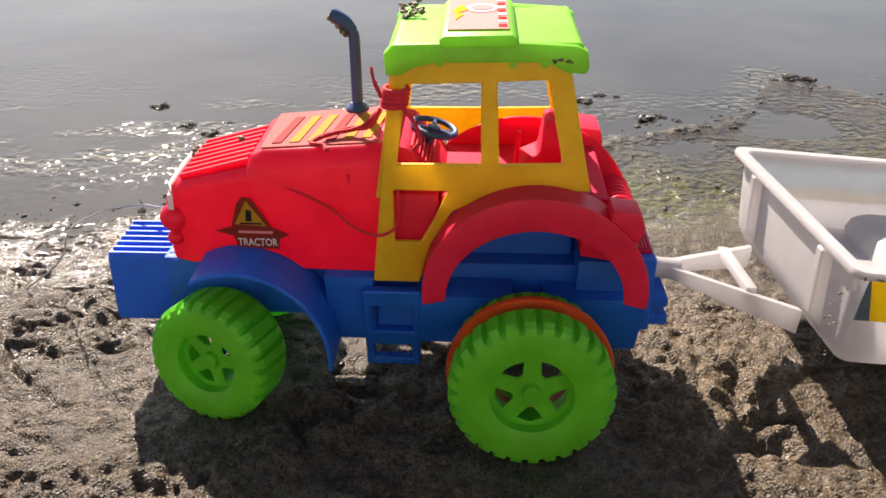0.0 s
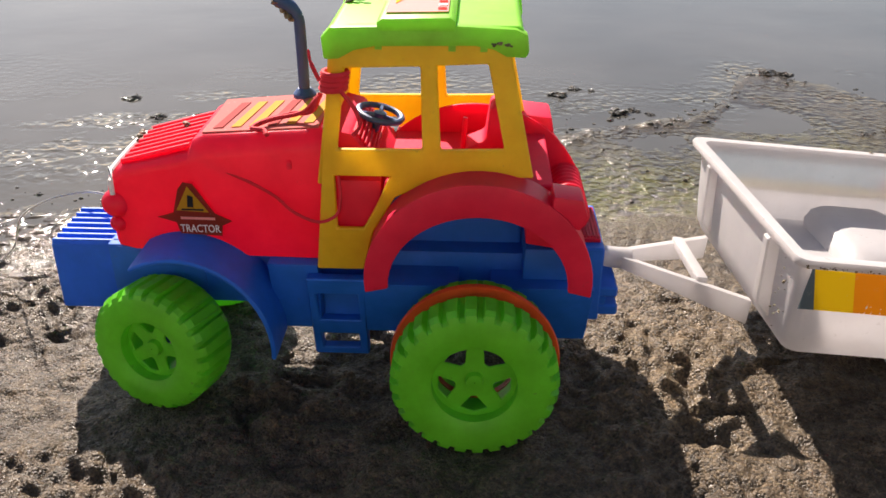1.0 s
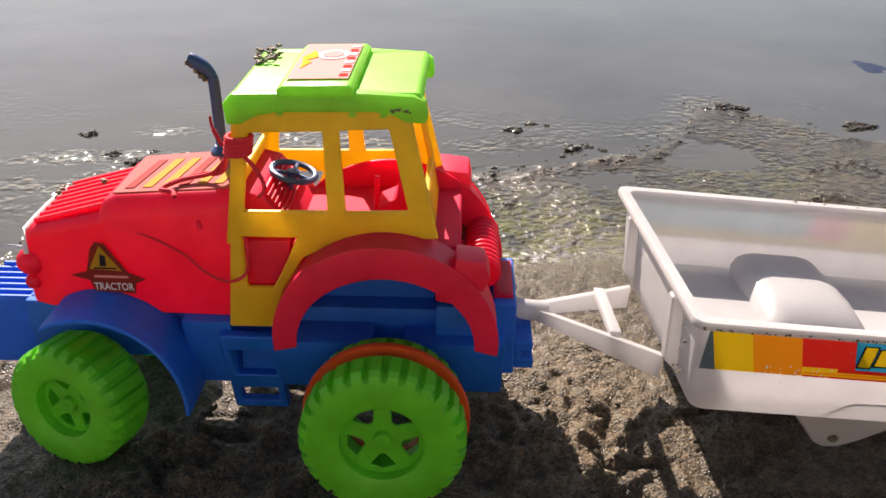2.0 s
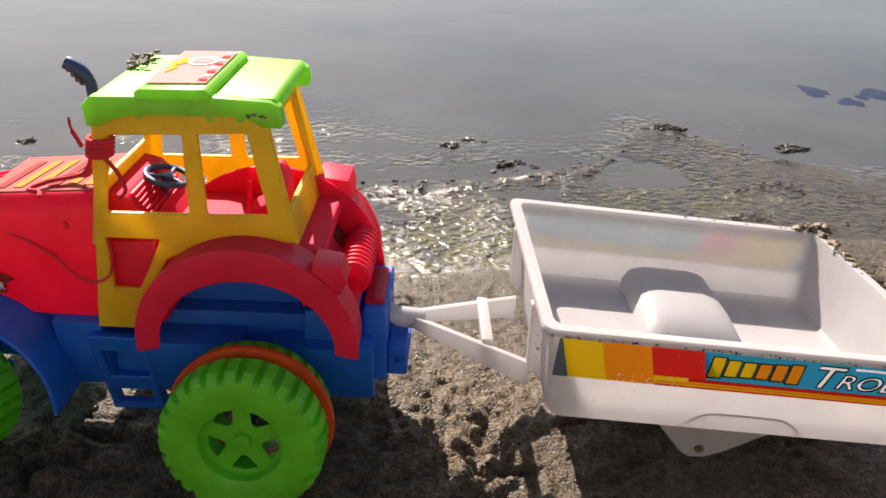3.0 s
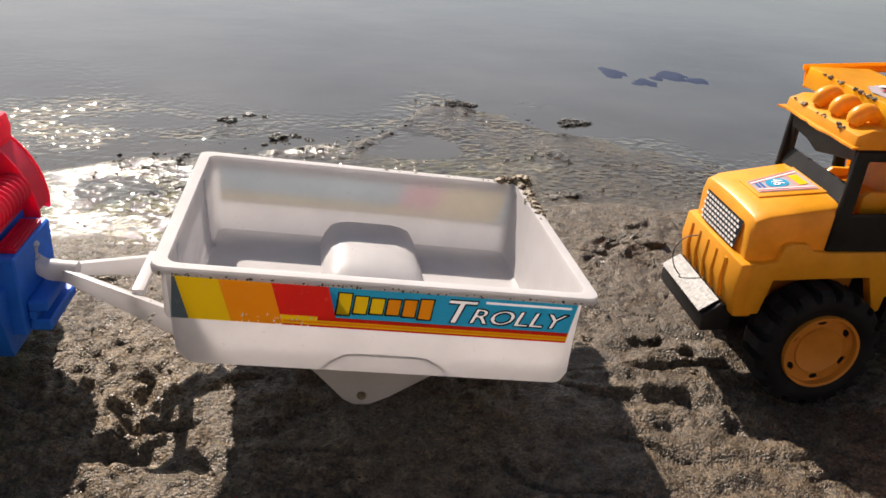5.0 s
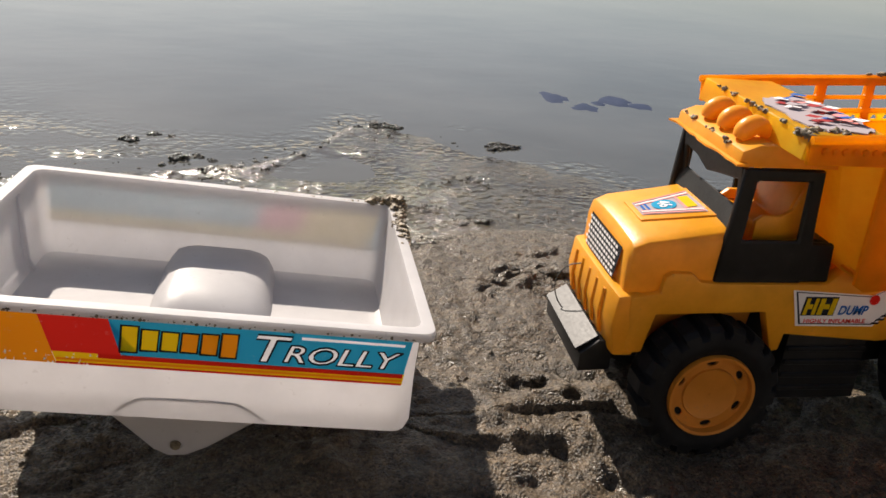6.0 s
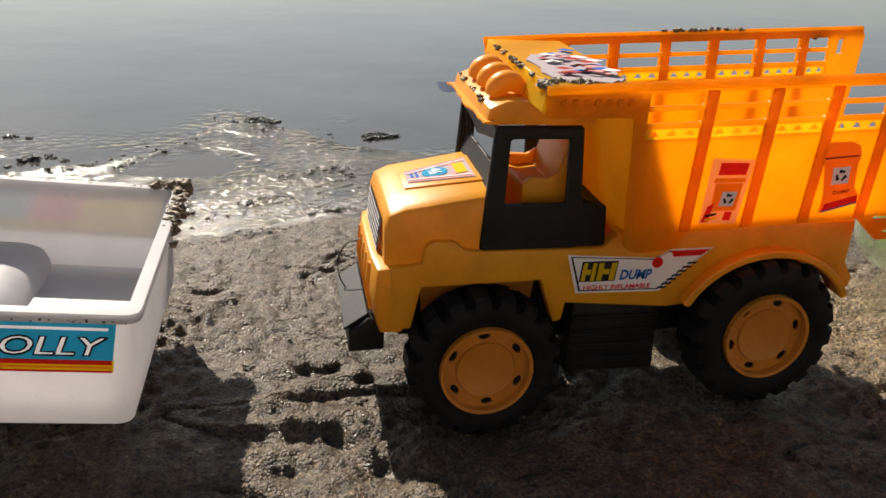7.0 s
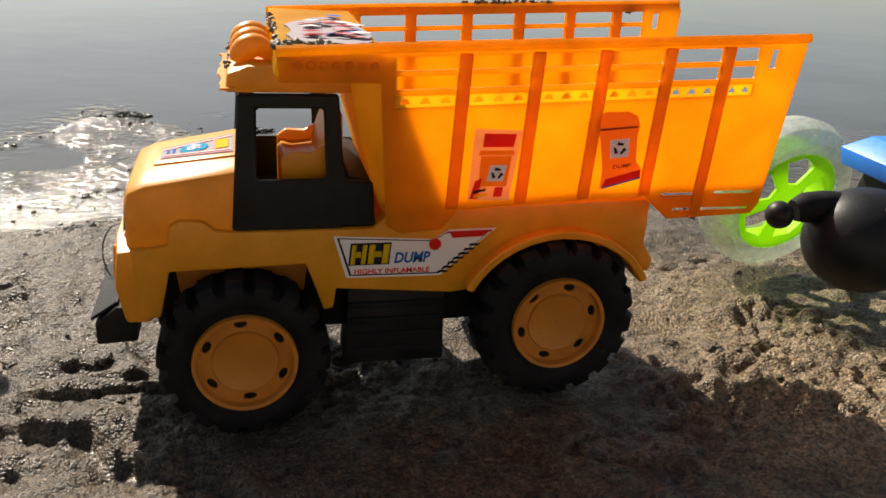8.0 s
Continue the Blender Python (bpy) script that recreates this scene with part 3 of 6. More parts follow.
bm = bmesh.new()
loft(bm, [hood_ring(*r) for r in ((-0.242, 0.030, 0.104, 0.140, 0.147), (-0.239, 0.034, 0.103, 0.148, 0.154), (-0.228, 0.037, 0.102, 0.157, 0.161),
                                  (-0.184, 0.039, 0.101, 0.167, 0.171), (-0.181, 0.040, 0.101, 0.169, 0.178), (-0.172, 0.041, 0.101, 0.172, 0.1826),
                                  (-0.140, 0.042, 0.101, 0.176, 0.1852), (-0.100, 0.043, 0.101, 0.180, 0.1884), (-0.094, 0.043, 0.101, 0.180, 0.1889))])
hood = part("hood", bm, RED, tractor, "glossy red plastic hood", 0.0012, 2)
# ribs on the sloping nose, raised frame on the crown
for i in range(8):
    v = -0.029 + 0.0083 * i
    bm = bmesh.new()
    tube(bm, [(-0.229, v, 0.1615), (-0.205, v, 0.1680), (-0.183, v, 0.1738)], 0.0021, 6)
    part("rib", bm, RED, hood)
bm = bmesh.new()
tube(bm, [(-0.2355, v, w) for v, w in ((-0.0375, 0.142), (-0.0368, 0.152), (-0.033, 0.1575), (-0.018, 0.1585), (0.0, 0.159), (0.018, 0.1585), (0.033, 0.1575), (0.0368, 0.152))], 0.0018, 6, 0.7)
part("white_stripe", bm, P_WHITE, hood, "thin white painted stripe")
for s in (-1, 1):
    bm = bmesh.new()
    bmesh.ops.create_uvsphere(bm, u_segments=20, v_segments=12, radius=0.0095, matrix=pose(-0.236, s * 0.0325, 0.134))
    bmesh.ops.create_uvsphere(bm, u_segments=14, v_segments=8, radius=0.0055, matrix=pose(-0.2365, s * 0.0345, 0.120))
    part("headlight", bm, RED, hood, "round moulded red headlight")
for u, w in ((-0.118, 0.1680),):
    bm = bmesh.new()
    box(bm, u - 0.0018, u + 0.0018, -0.0445, -0.0415, w - 0.0030, w + 0.0030, 0.0005)
    part("stud", bm, RED, hood, "", 0.0006, 1)
bm = bmesh.new()
plate(bm, [(-0.174, -0.031), (-0.100, -0.033), (-0.100, 0.033), (-0.174, 0.031)], [], lambda u, v: (u, v, 0.1852 + 0.080 * (u + 0.14)), (0, 0, 0.0010))
crown = part("hood_sticker", bm, P_FADED, hood, "worn yellow and grey sticker on hood")
for i in range(6):
    u = -0.168 + 0.0115 * i
    bm = bmesh.new()
    plate(bm, [(u, -0.026), (u + 0.006, -0.026), (u + 0.013, 0.020), (u + 0.007, 0.020)], [], lambda u, v: (u, v, 0.1863 + 0.080 * (u + 0.14)), (0, 0, 0.0005))
    part("stripe", bm, P_OCHRE if i % 3 else P_DULL, crown)

# warning sticker on both hood flanks: triangle on a dark scroll
for s in (-1, 1):
    at = lambda u, w, s=s: (u, s * (0.0420 + 0.02 * (u + 0.17)), w)
    bm = bmesh.new()
    flat_sheet(bm, [(-0.207, 0.1290), (-0.196, 0.1325), (-0.191, 0.1490), (-0.187, 0.1540), (-0.181, 0.1530), (-0.169, 0.1325), (-0.158, 0.1275), (-0.165, 0.1240), (-0.166, 0.1165), (-0.193, 0.1175), (-0.195, 0.1255)], at, (0, s * 0.0005, 0))
    badge = part("badge", bm, P_BROWN, hood, "dark red printed warning badge", smooth=0)
    bm = bmesh.new()
    flat_sheet(bm, [(-0.1935, 0.1345), (-0.1725, 0.1335), (-0.1845, 0.1515)], at, (0, s * 0.0011, 0))
    part("triangle", bm, P_OCHRE, badge, "yellow warning triangle", smooth=0)
    bm = bmesh.new()
    flat_sheet(bm, [(-0.1860, 0.1370), (-0.1820, 0.1370), (-0.1815, 0.1445), (-0.1850, 0.1455)], at, (0, s * 0.0016, 0))
    flat_sheet(bm, rect(-0.190, 0.1348, -0.1755, 0.1360), at, (0, s * 0.0016, 0))
    part("pictogram", bm, P_BLACK, badge, smooth=0)
    bm = bmesh.new()
    flat_sheet(bm, rect(-0.1915, 0.1282, -0.169, 0.1300), at, (0, s * 0.0012, 0))
    part("caption_bar", bm, P_PINK, badge, smooth=0)
    if s < 0:
        lettering("TRACTOR", 0.0056, lambda u, v: (-0.1925 + u, -0.0424, 0.1190 + v), (0, -0.0006, 0), P_WHITE, badge, width=0.026)

# exhaust stack with mud on its bend
bm = bmesh.new()
tube(bm, smooth_line([(-0.120, 0.030, 0.184), (-0.120, 0.030, 0.2290), (-0.1205, 0.030, 0.2395), (-0.1230, 0.030, 0.2450), (-0.1280, 0.030, 0.2490), (-0.1350, 0.030, 0.2530)]), [0.0038] * 18 + [0.0040, 0.0042, 0.0044, 0.0046, 0.0047, 0.0048, 0.0048, 0.0048, 0.0048, 0.0048, 0.0048, 0.0046, 0.0042], 12)
tube(bm, [(-0.120, 0.030, 0.183), (-0.120, 0.030, 0.1895), (-0.120, 0.030, 0.193)], [0.0085, 0.0078, 0.0045], 14)
part("exhaust_pipe", bm, NAVY, tractor, "dark blue bent exhaust pipe with mud")

# inner body, dashboard, seat
bm = bmesh.new()
box(bm, -0.100, -0.060, -0.0480, 0.0480, 0.102, 0.1600, 0.001)
part("cab_body", bm, RED, tractor, "", 0.002)
bm = bmesh.new()
box(bm, -0.0595, 0.046, -0.0490, 0.0490, 0.1520, 0.1600, 0.001)
part("cab_floor", bm, MATT_RED, tractor, "", 0.001, 1)
bm = bmesh.new()
box(bm, -0.0595, 0.0290, -0.0150, 0.0150, 0.0910, 0.1515, 0.001)
part("gearbox", bm, BLUE, tractor, "", 0.0015, 1)
bm = bmesh.new()
prism(bm, [(-0.095, 0.158), (-0.056, 0.158), (-0.066, 0.168), (-0.080, 0.1860), (-0.095, 0.1900)], -0.036, 0.036)
dash = part("dashboard", bm, MATT_RED, tractor, "", 0.002)
for i in range(7):
    bm = bmesh.new()
    t = i / 6
    u, w = -0.0785 + 0.0120 * t, 0.1842 - 0.0155 * t
    box(bm, u - 0.0012, u + 0.0012, -0.030, 0.030, w - 0.0012, w + 0.0018)
    part("rib", bm, RED, dash, soft=0.0005, seg=1)
wheel_turn = pose(-0.0660, 0.004, 0.1850, 0, 14, 0)
bm = bmesh.new()
lathe(bm, [(0.0145 + 0.0021 * math.cos(k), 0.0021 * math.sin(k)) for k in (math.pi * j / 4 for j in range(8))], n=36, axis="z")
for a in (90, 210, 330):
    tube(bm, [(0, 0, -0.001), (0.0135 * math.cos(radians(a)), 0.0135 * math.sin(radians(a)), 0)], 0.0016, 6)
lathe(bm, [(0.0005, 0.0015), (0.0042, 0.001), (0.0042, -0.003), (0.0005, -0.003)], n=16, axis="z")
tube(bm, [(0, 0, -0.002), (-0.003, 0, -0.024)], 0.0030, 10)
bm.transform(wheel_turn)
part("steering_wheel", bm, NAVY, tractor, "dark blue three-spoke steering wheel")
bm = bmesh.new()
prism(bm, [(-0.008, 0.158), (0.018, 0.158), (0.017, 0.188), (0.012, 0.1975), (0.006, 0.1965), (0.003, 0.174), (-0.010, 0.168)], -0.013, 0.013)
seat = part("seat", bm, MATT_RED, tractor, "moulded red seat", 0.004, 3)
bm = bmesh.new()
tube(bm, [(-0.012, 0.000, 0.158), (-0.010, 0.0, 0.185)], 0.0016, 8)
part("lever", bm, RED, tractor)

# cab frame
OUT = [(-0.103, 0.1005), (-0.073, 0.1005), (-0.066, 0.128), (-0.052, 0.152), (-0.025, 0.166), (0.032, 0.167), (0.0145, 0.247), (-0.0885, 0.245)]
WIN = [[(-0.086, 0.1825), (-0.0350, 0.1830), (-0.0360, 0.2325), (-0.0800, 0.2310)], [(-0.0240, 0.1830), (0.0140, 0.1840), (0.0030, 0.2345), (-0.0265, 0.2330)],
       [(-0.0885, 0.130), (-0.072, 0.130), (-0.064, 0.145), (-0.0545, 0.1660), (-0.0885, 0.1660)]]
for s in (-1, 1):
    bm = bmesh.new()
    plate(bm, OUT, WIN, side(s), (0, -s * 0.0045, 0))
    part("cab_side", bm, YELLOW, tractor, "yellow cab side with window openings", 0.0009, 1)
# front and rear frames between the sides
for u0, u1, name in ((-0.1005, -0.0875, "cab_front"), (0.030, 0.0135, "cab_rear")):
    lean = lambda v, w, u0=u0, u1=u1: (u0 + (u1 - u0) * (w - 0.155) / 0.09, v, w)
    bm = bmesh.new()
    low = 0.198 if name == "cab_front" else 0.182
    plate(bm, [(-0.0495, 0.158), (0.0495, 0.158), (0.0430, 0.246), (-0.0430, 0.246)], [[(-0.041, low), (0.041, low), (0.0365, 0.2345), (-0.0365, 0.2345)]], lean, (0.004 if u0 < 0 else -0.004, 0, 0))
    part(name, bm, YELLOW, tractor, "", 0.0009, 1)

# roof slab, side rails and the raised hatch with its sticker
bm = bmesh.new()
prism(bm, [(-0.090, 0.2445), (0.022, 0.2470), (0.023, 0.2520), (0.0205, 0.2560), (-0.086, 0.2550), (-0.091, 0.2500)], -0.046, 0.046)
roof = part("roof", bm, ROOF_GREEN, tractor, "lime green plastic roof with mud specks", 0.0022, 3)
for s in (-1, 1):
    bm = bmesh.new()
    prism(bm, [(-0.0915, 0.2360), (-0.0830, 0.2365), (-0.0740, 0.2415), (-0.0620, 0.2440), (-0.0050, 0.2450), (0.0060, 0.2430), (0.0130, 0.2390), (0.0240, 0.2385), (0.0258, 0.2420), (0.0245, 0.2520), (0.0180, 0.2550), (-0.020, 0.2568), (-0.087, 0.2548), (-0.0925, 0.2490)], s * 0.0405, s * 0.0495)
    part("roof_rail", bm, ROOF_GREEN, roof, "", 0.0018, 2)
    for u in (-0.060, -0.018, 0.000):
        bm = bmesh.new()
        box(bm, u - 0.002, u + 0.002, s * 0.0462 - 0.0012, s * 0.0462 + 0.0012, 0.2415, 0.2460)
        part("clip", bm, ROOF_GREEN, roof)
bm = bmesh.new()
prism(bm, [(-0.0600, 0.2530), (-0.0605, 0.2580), (-0.0570, 0.2602), (-0.0190, 0.2612), (-0.0160, 0.2590), (-0.0160, 0.2530)], -0.0500, 0.0430)
hatch = part("hatch", bm, ROOF_GREEN, roof, "raised lime roof hatch", 0.0014, 2)
up = lambda u, v: (u, v, 0.2607 + 0.026 * (u + 0.057))
bm = bmesh.new()
flat_sheet(bm, rect(-0.0565, -0.040, -0.0205, 0.037), up, (0, 0, 0.0006))
rs = part("roof_sticker", bm, P_PINK, roof, "faded pink and cream printed sticker", smooth=0)
bm = bmesh.new()
flat_sheet(bm, ring2(-0.036, 0.010, 0.011, 20, 0.9), up, (0, 0, 0.0011))
part("emblem", bm, P_WHITE, rs, smooth=0)
bm = bmesh.new()
flat_sheet(bm, ring2(-0.036, 0.010, 0.0075, 16, 0.9), up, (0, 0, 0.0015))
part("emblem", bm, P_PINK, rs, smooth=0)
for i in range(8):
    bm = bmesh.new()
    flat_sheet(bm, rect(-0.0265, -0.036 + 0.009 * i, -0.0215, -0.0315 + 0.009 * i), up, (0, 0, 0.0011))
    part("check", bm, P_WHITE if i % 2 else P_RED, rs, smooth=0)
bm = bmesh.new()
flat_sheet(bm, [(-0.052, -0.020), (-0.047, -0.006), (-0.051, -0.002), (-0.044, 0.006), (-0.049, 0.020), (-0.0545, 0.004), (-0.0525, -0.006)], up, (0, 0, 0.0011))
part("flame_print", bm, P_YELLOW, rs, smooth=0)

# rear fenders with lamps
for s in (-1, 1):
    bm = bmesh.new()
    outer = arc(0.000, 0.105, 0.0705, 0.0670, 187, -7, 28)
    inner = arc(0.000, 0.102, 0.0555, 0.0485, -2, 182, 26)
    plate(bm, outer + inner, [], lambda u, w, s=s: (u, s * 0.0765, w), (0, -s * 0.0025, 0))
    fender = part("fender", bm, THICK_RED, tractor, "arched red rear fender", 0.0012, 2)
    bm = bmesh.new()
    a, b = arc(0.000, 0.105, 0.0697, 0.0662, 180, -2, 26), arc(0.000, 0.105, 0.0673, 0.0638, 180, -2, 26)
    ring = a + b[::-1]
    loft(bm, [[(u, s * 0.0745, w) for u, w in ring], [(u, s * 0.050, w) for u, w in ring]])
    part("fender_top", bm, THICK_RED, fender, "", 0.0008, 1)
    bm = bmesh.new()
    lamp = [(0.0420, 0.1500), (0.0600, 0.1420), (0.0640, 0.1520), (0.0605, 0.1625), (0.0430, 0.1650)] if s < 0 else [(0.024, 0.155), (0.050, 0.145), (0.0520, 0.160), (0.0500, 0.1700), (0.027, 0.1725)]
    prism(bm, lamp, s * 0.0750, s * (0.0540 if s < 0 else 0.0430))
    part("fender_lamp", bm, THICK_RED, fender, "square moulded red lamp", 0.0022, 2)
    if s < 0:
        continue
    bm = bmesh.new()
    low = [(0.0770, 0.0985), (0.030, 0.0985), (0.030, 0.1450)]
    plate(bm, arc(-0.004, 0.103, 0.0800, 0.0780, 146, 0, 24) + low, [], lambda u, w, s=s: (u, s * 0.0400, w), (0, -s * 0.002, 0))
    part("fender_inner", bm, THICK_RED, fender)

# rear body: slanted red back, coil and lamp bar
bm = bmesh.new()
prism(bm, [(0.030, 0.118), (0.066, 0.112), (0.064, 0.116), (0.046, 0.132), (0.036, 0.146), (0.030, 0.158)], -0.0470, 0.0470)
back = part("back_panel", bm, THICK_RED, tractor, "", 0.0015)
bm = bmesh.new()
prof = [(0.0008, -0.030)]
for k in range(11):
    v = -0.030 + 0.006 * k
    prof += [(0.0098, v), (0.0118, v + 0.0015), (0.0118, v + 0.0030), (0.0098, v + 0.0045)]
prof += [(0.0098, 0.0355), (0.0008, 0.0355)]
lathe(bm, prof, (0.0610, 0.006, 0.1270), 22)
part("coil", bm, RED, back, "ribbed red cylinder")
bm = bmesh.new()
plate(bm, [(-0.012, 0.116), (0.010, 0.116), (0.012, 0.142), (-0.008, 0.146)], [], lambda v, w: (0.0560 - 0.72 * (w - 0.112), v + 0.026, w + 0.006), (0.0006, 0, 0.0003))
part("back_sticker", bm, P_BROWN, back, "dark worn sticker", smooth=0)

# blue chassis
bm = bmesh.new()
box(bm, 0.0295, 0.0660, -0.0430, 0.0430, 0.0892, 0.1115, 0.001)
part("chassis_block", bm, BLUE, tractor, "", 0.0015)
bm = bmesh.new()
box(bm, -0.250, 0.070, -0.030, 0.030, 0.058, 0.1015)
part("chassis_beam", bm, BLUE, tractor, "blue plastic chassis", 0.002)
for u0, u1, v, vb, z0, z1 in ((-0.137, -0.104, 0.050, 0.040, 0.045, 0.1005), (-0.076, -0.012, 0.0560, 0.041, 0.044, 0.0905), (0.009, 0.076, 0.0540, 0.036, 0.038, 0.0890)):
    bm = bmesh.new()
    loft(bm, [[(u0 + 0.001, -vb, z0), (u1 - 0.001, -vb, z0), (u1 - 0.001, vb, z0), (u0 + 0.001, vb, z0)], [(u0, -v, z1), (u1, -v, z1), (u1, v, z1), (u0, v, z1)]])
    part("chassis_block", bm, BLUE, tractor, "", 0.0015)
bm = bmesh.new()
box(bm, -0.292, -0.243, -0.0265, 0.0265, 0.048, 0.0980, 0.001)
bumper = part("front_weight", bm, BLUE, tractor, "blue ribbed front weight block", 0.0015)
for i in range(7):
    v = -0.0235 + 0.0078 * i
    bm = bmesh.new()
    box(bm, -0.2905, -0.2435, v - 0.0018, v + 0.0018, 0.0975, 0.1015, 0.0006)
    part("rib", bm, BLUE, bumper, soft=0.0004, seg=1)
bm = bmesh.new()
box(bm, -0.244, -0.185, -0.031, 0.031, 0.060, 0.1005)
part("nose_beam", bm, BLUE, tractor, "", 0.0015)
bm = bmesh.new()
box(bm, 0.068, 0.0835, -0.033, 0.033, 0.052, 0.108)
box(bm, 0.0835, 0.0975, -0.026, 0.026, 0.052, 0.0600)
box(bm, 0.0835, 0.0965, -0.026, 0.026, 0.0665, 0.0740)
box(bm, 0.0835, 0.0890, -0.026, 0.026, 0.0600, 0.0665)
hitch = part("hitch", bm, BLUE, tractor, "blue slotted tow hitch", 0.0012, 1)
bm = bmesh.new()
box(bm, 0.0685, 0.0815, -0.024, 0.024, 0.1075, 0.1105)
part("lamp_bar", bm, RED, hitch, "ribbed red tail lamp bar")
for i in range(5):
    bm = bmesh.new()
    box(bm, 0.0705 + 0.0022 * i, 0.0716 + 0.0022 * i, -0.022, 0.022, 0.1105, 0.1118)
    part("rib", bm, RED, hitch)

# front fenders, ladders
for s in (-1, 1):
    bm = bmesh.new()
    a, b = arc(-0.190, 0.050, 0.0600, 0.0670, 118, -6, 22), arc(-0.190, 0.050, 0.0570, 0.0640, 118, -6, 22)
    ring = a + b[::-1]
    loft(bm, [[(u, s * 0.0770, w) for u, w in ring], [(u, s * 0.0320, w) for u, w in ring]])
    part("front_fender", bm, BLUE, tractor, "curved blue front mudguard", 0.0010, 1)
    bm = bmesh.new()
    plate(bm, [(-0.1130, 0.0180), (-0.0750, 0.0180), (-0.0725, 0.0940), (-0.1110, 0.0940)],
          [rect(-0.1070, 0.0245, -0.0805, 0.0400), rect(-0.1060, 0.0540, -0.0785, 0.0800)], lambda u, w, s=s: (u, s * (0.0330 + 0.33 * max(w - 0.02, 0)), w), (0, -s * 0.009, 0))
    part("ladder", bm, BLUE, tractor, "blue two-step cab ladder", 0.0010, 1)
    bm = bmesh.new()
    box(bm, -0.1042, -0.0758, *sorted((s * 0.0310, s * 0.0355)), 0.0440, 0.1000)
    part("ladder_back", bm, BLUE, tractor, "", 0.0008, 1)


# wheels
def treaded(R, width, lugs, deep, rim):
    """A tyre with square-cut lugs round its edge, open at the rim; outer face towards -y at y=0."""
    bm = bmesh.new()
    n = lugs * 4
    rings = []
    for j in range(n):
        a = 2 * math.pi * (j // 4 + (0.0, 0.56, 0.64, 0.92)[j % 4]) / lugs
        high = j % 4 < 2
        r = R if high else R - deep
        ro = R - 0.0015 if high else R - deep
        prof = [(rim, 0.0030), (rim + 0.006, 0.0002), (0.55 * rim + 0.45 * R, 0.0), (R - deep - 0.002, 0.0008), (ro - 0.001, 0.0022), (r, 0.0060), (r, width - 0.008), (ro, width - 0.0055), (R * 0.93, width - 0.0018), (rim, width - 0.001)]
        rings.append([bm.verts.new((p * math.cos(a), y, p * math.sin(a))) for p, y in prof])
    m = len(rings[0])
    for j in range(n):
        a, b = rings[j], rings[(j + 1) % n]
        for i in range(m):
            k = (i + 1) % m
            bm.faces.new((a[i], a[k], b[k], b[i]))
    return bm


def spoked(R, y, holes, hole_r, hole_at, hub_r, thick, kind):
    """A wheel disc with openings round the hub."""
    bm = bmesh.new()
    hs = []
    for i in range(holes):
        a = 2 * math.pi * (i - 0.25) / holes
        if kind == "wedge":
            d = 0.62 * math.pi / holes
            hs.append([(hole_at * 0.72 * math.cos(a - d * 0.35), hole_at * 0.72 * math.sin(a - d * 0.35)), (hole_at * 1.28 * math.cos(a - d), hole_at * 1.28 * math.sin(a - d)),
                       (hole_at * 1.36 * math.cos(a), hole_at * 1.36 * math.sin(a)), (hole_at * 1.28 * math.cos(a + d), hole_at * 1.28 * math.sin(a + d)), (hole_at * 0.72 * math.cos(a + d * 0.35), hole_at * 0.72 * math.sin(a + d * 0.35))])
        else:
            hs.append([(hole_at * math.cos(a) + hole_r * (1.35 * math.cos(t) * -math.sin(a) + 0.8 * math.sin(t) * math.cos(a)), hole_at * math.sin(a) + hole_r * (1.35 * math.cos(t) * math.cos(a) + 0.8 * math.sin(t) * math.sin(a))) for t in (2 * math.pi * k / 10 for k in range(10))])
    plate(bm, ring2(0, 0, R, 36), hs, lambda u, w: (u, y, w), (0, thick, 0))
    return bm


def tractor_wheel(name, m, R, width, lugs, rim, ring):
    hub = new(name)
    hub.empty_display_size = 0.01
    hub.parent, hub.matrix_local = tractor, m
    tagged(hub, "green plastic wheel" + (" with orange red ring" if ring else ""))
    part("tyre", treaded(R, width, lugs, 0.0042 if ring else 0.0034, rim), WHEEL_GREEN, hub, "green treaded tyre", smooth=30)
    part("rim", spoked(rim + 0.001, 0.0105, 5, 0, rim * 0.66, 0, 0.002, "wedge"), WHEEL_GREEN, hub, "green five-spoke rim", 0.0006, 1)
    bm = bmesh.new()
    lathe(bm, [(0.0005, 0.0065), (0.0050, 0.0070), (0.0058, 0.0100), (0.0058, 0.0130), (0.0005, 0.0130)], n=18)
    part("axle_cap", bm, WHEEL_GREEN, hub)
    if ring:
        bm = bmesh.new()
        lathe(bm, [(rim, width + 0.0005), (R + 0.0015, width + 0.0005), (R + 0.0022, width + 0.0030), (R + 0.0015, width + 0.0055), (rim, width + 0.0055)], n=56)
        part("ring", bm, ORANGE_RING, hub, "orange red plastic wheel ring")
        part("inner_tyre", treaded(R - 0.001, 0.018, lugs, 0.0035, rim), WHEEL_GREEN, hub).location.y = width + 0.0060
    bm = bmesh.new()
    lathe(bm, [(0.0005, 0.012), (0.0035, 0.012), (0.0035, width + 0.03), (0.0005, width + 0.03)], n=12)
    part("axle", bm, BLUE, hub)


tractor_wheel("rear_wheel", pose(-0.0005, -0.1120, 0.0520, -4, 0, 0), 0.0525, 0.0300, 28, 0.0265, True)
tractor_wheel("rear_wheel", pose(-0.0005, 0.1120, 0.0520, 4, 0, 180), 0.0525, 0.0300, 28, 0.0265, True)
tractor_wheel("front_wheel", pose(-0.2165, -0.0770, 0.0455, -7, 20, -19), 0.0440, 0.0400, 26, 0.0215, False)
tractor_wheel("front_wheel", pose(-0.2000, 0.0800, 0.0465, 4, 0, 167), 0.0440, 0.0400, 26, 0.0215, False)

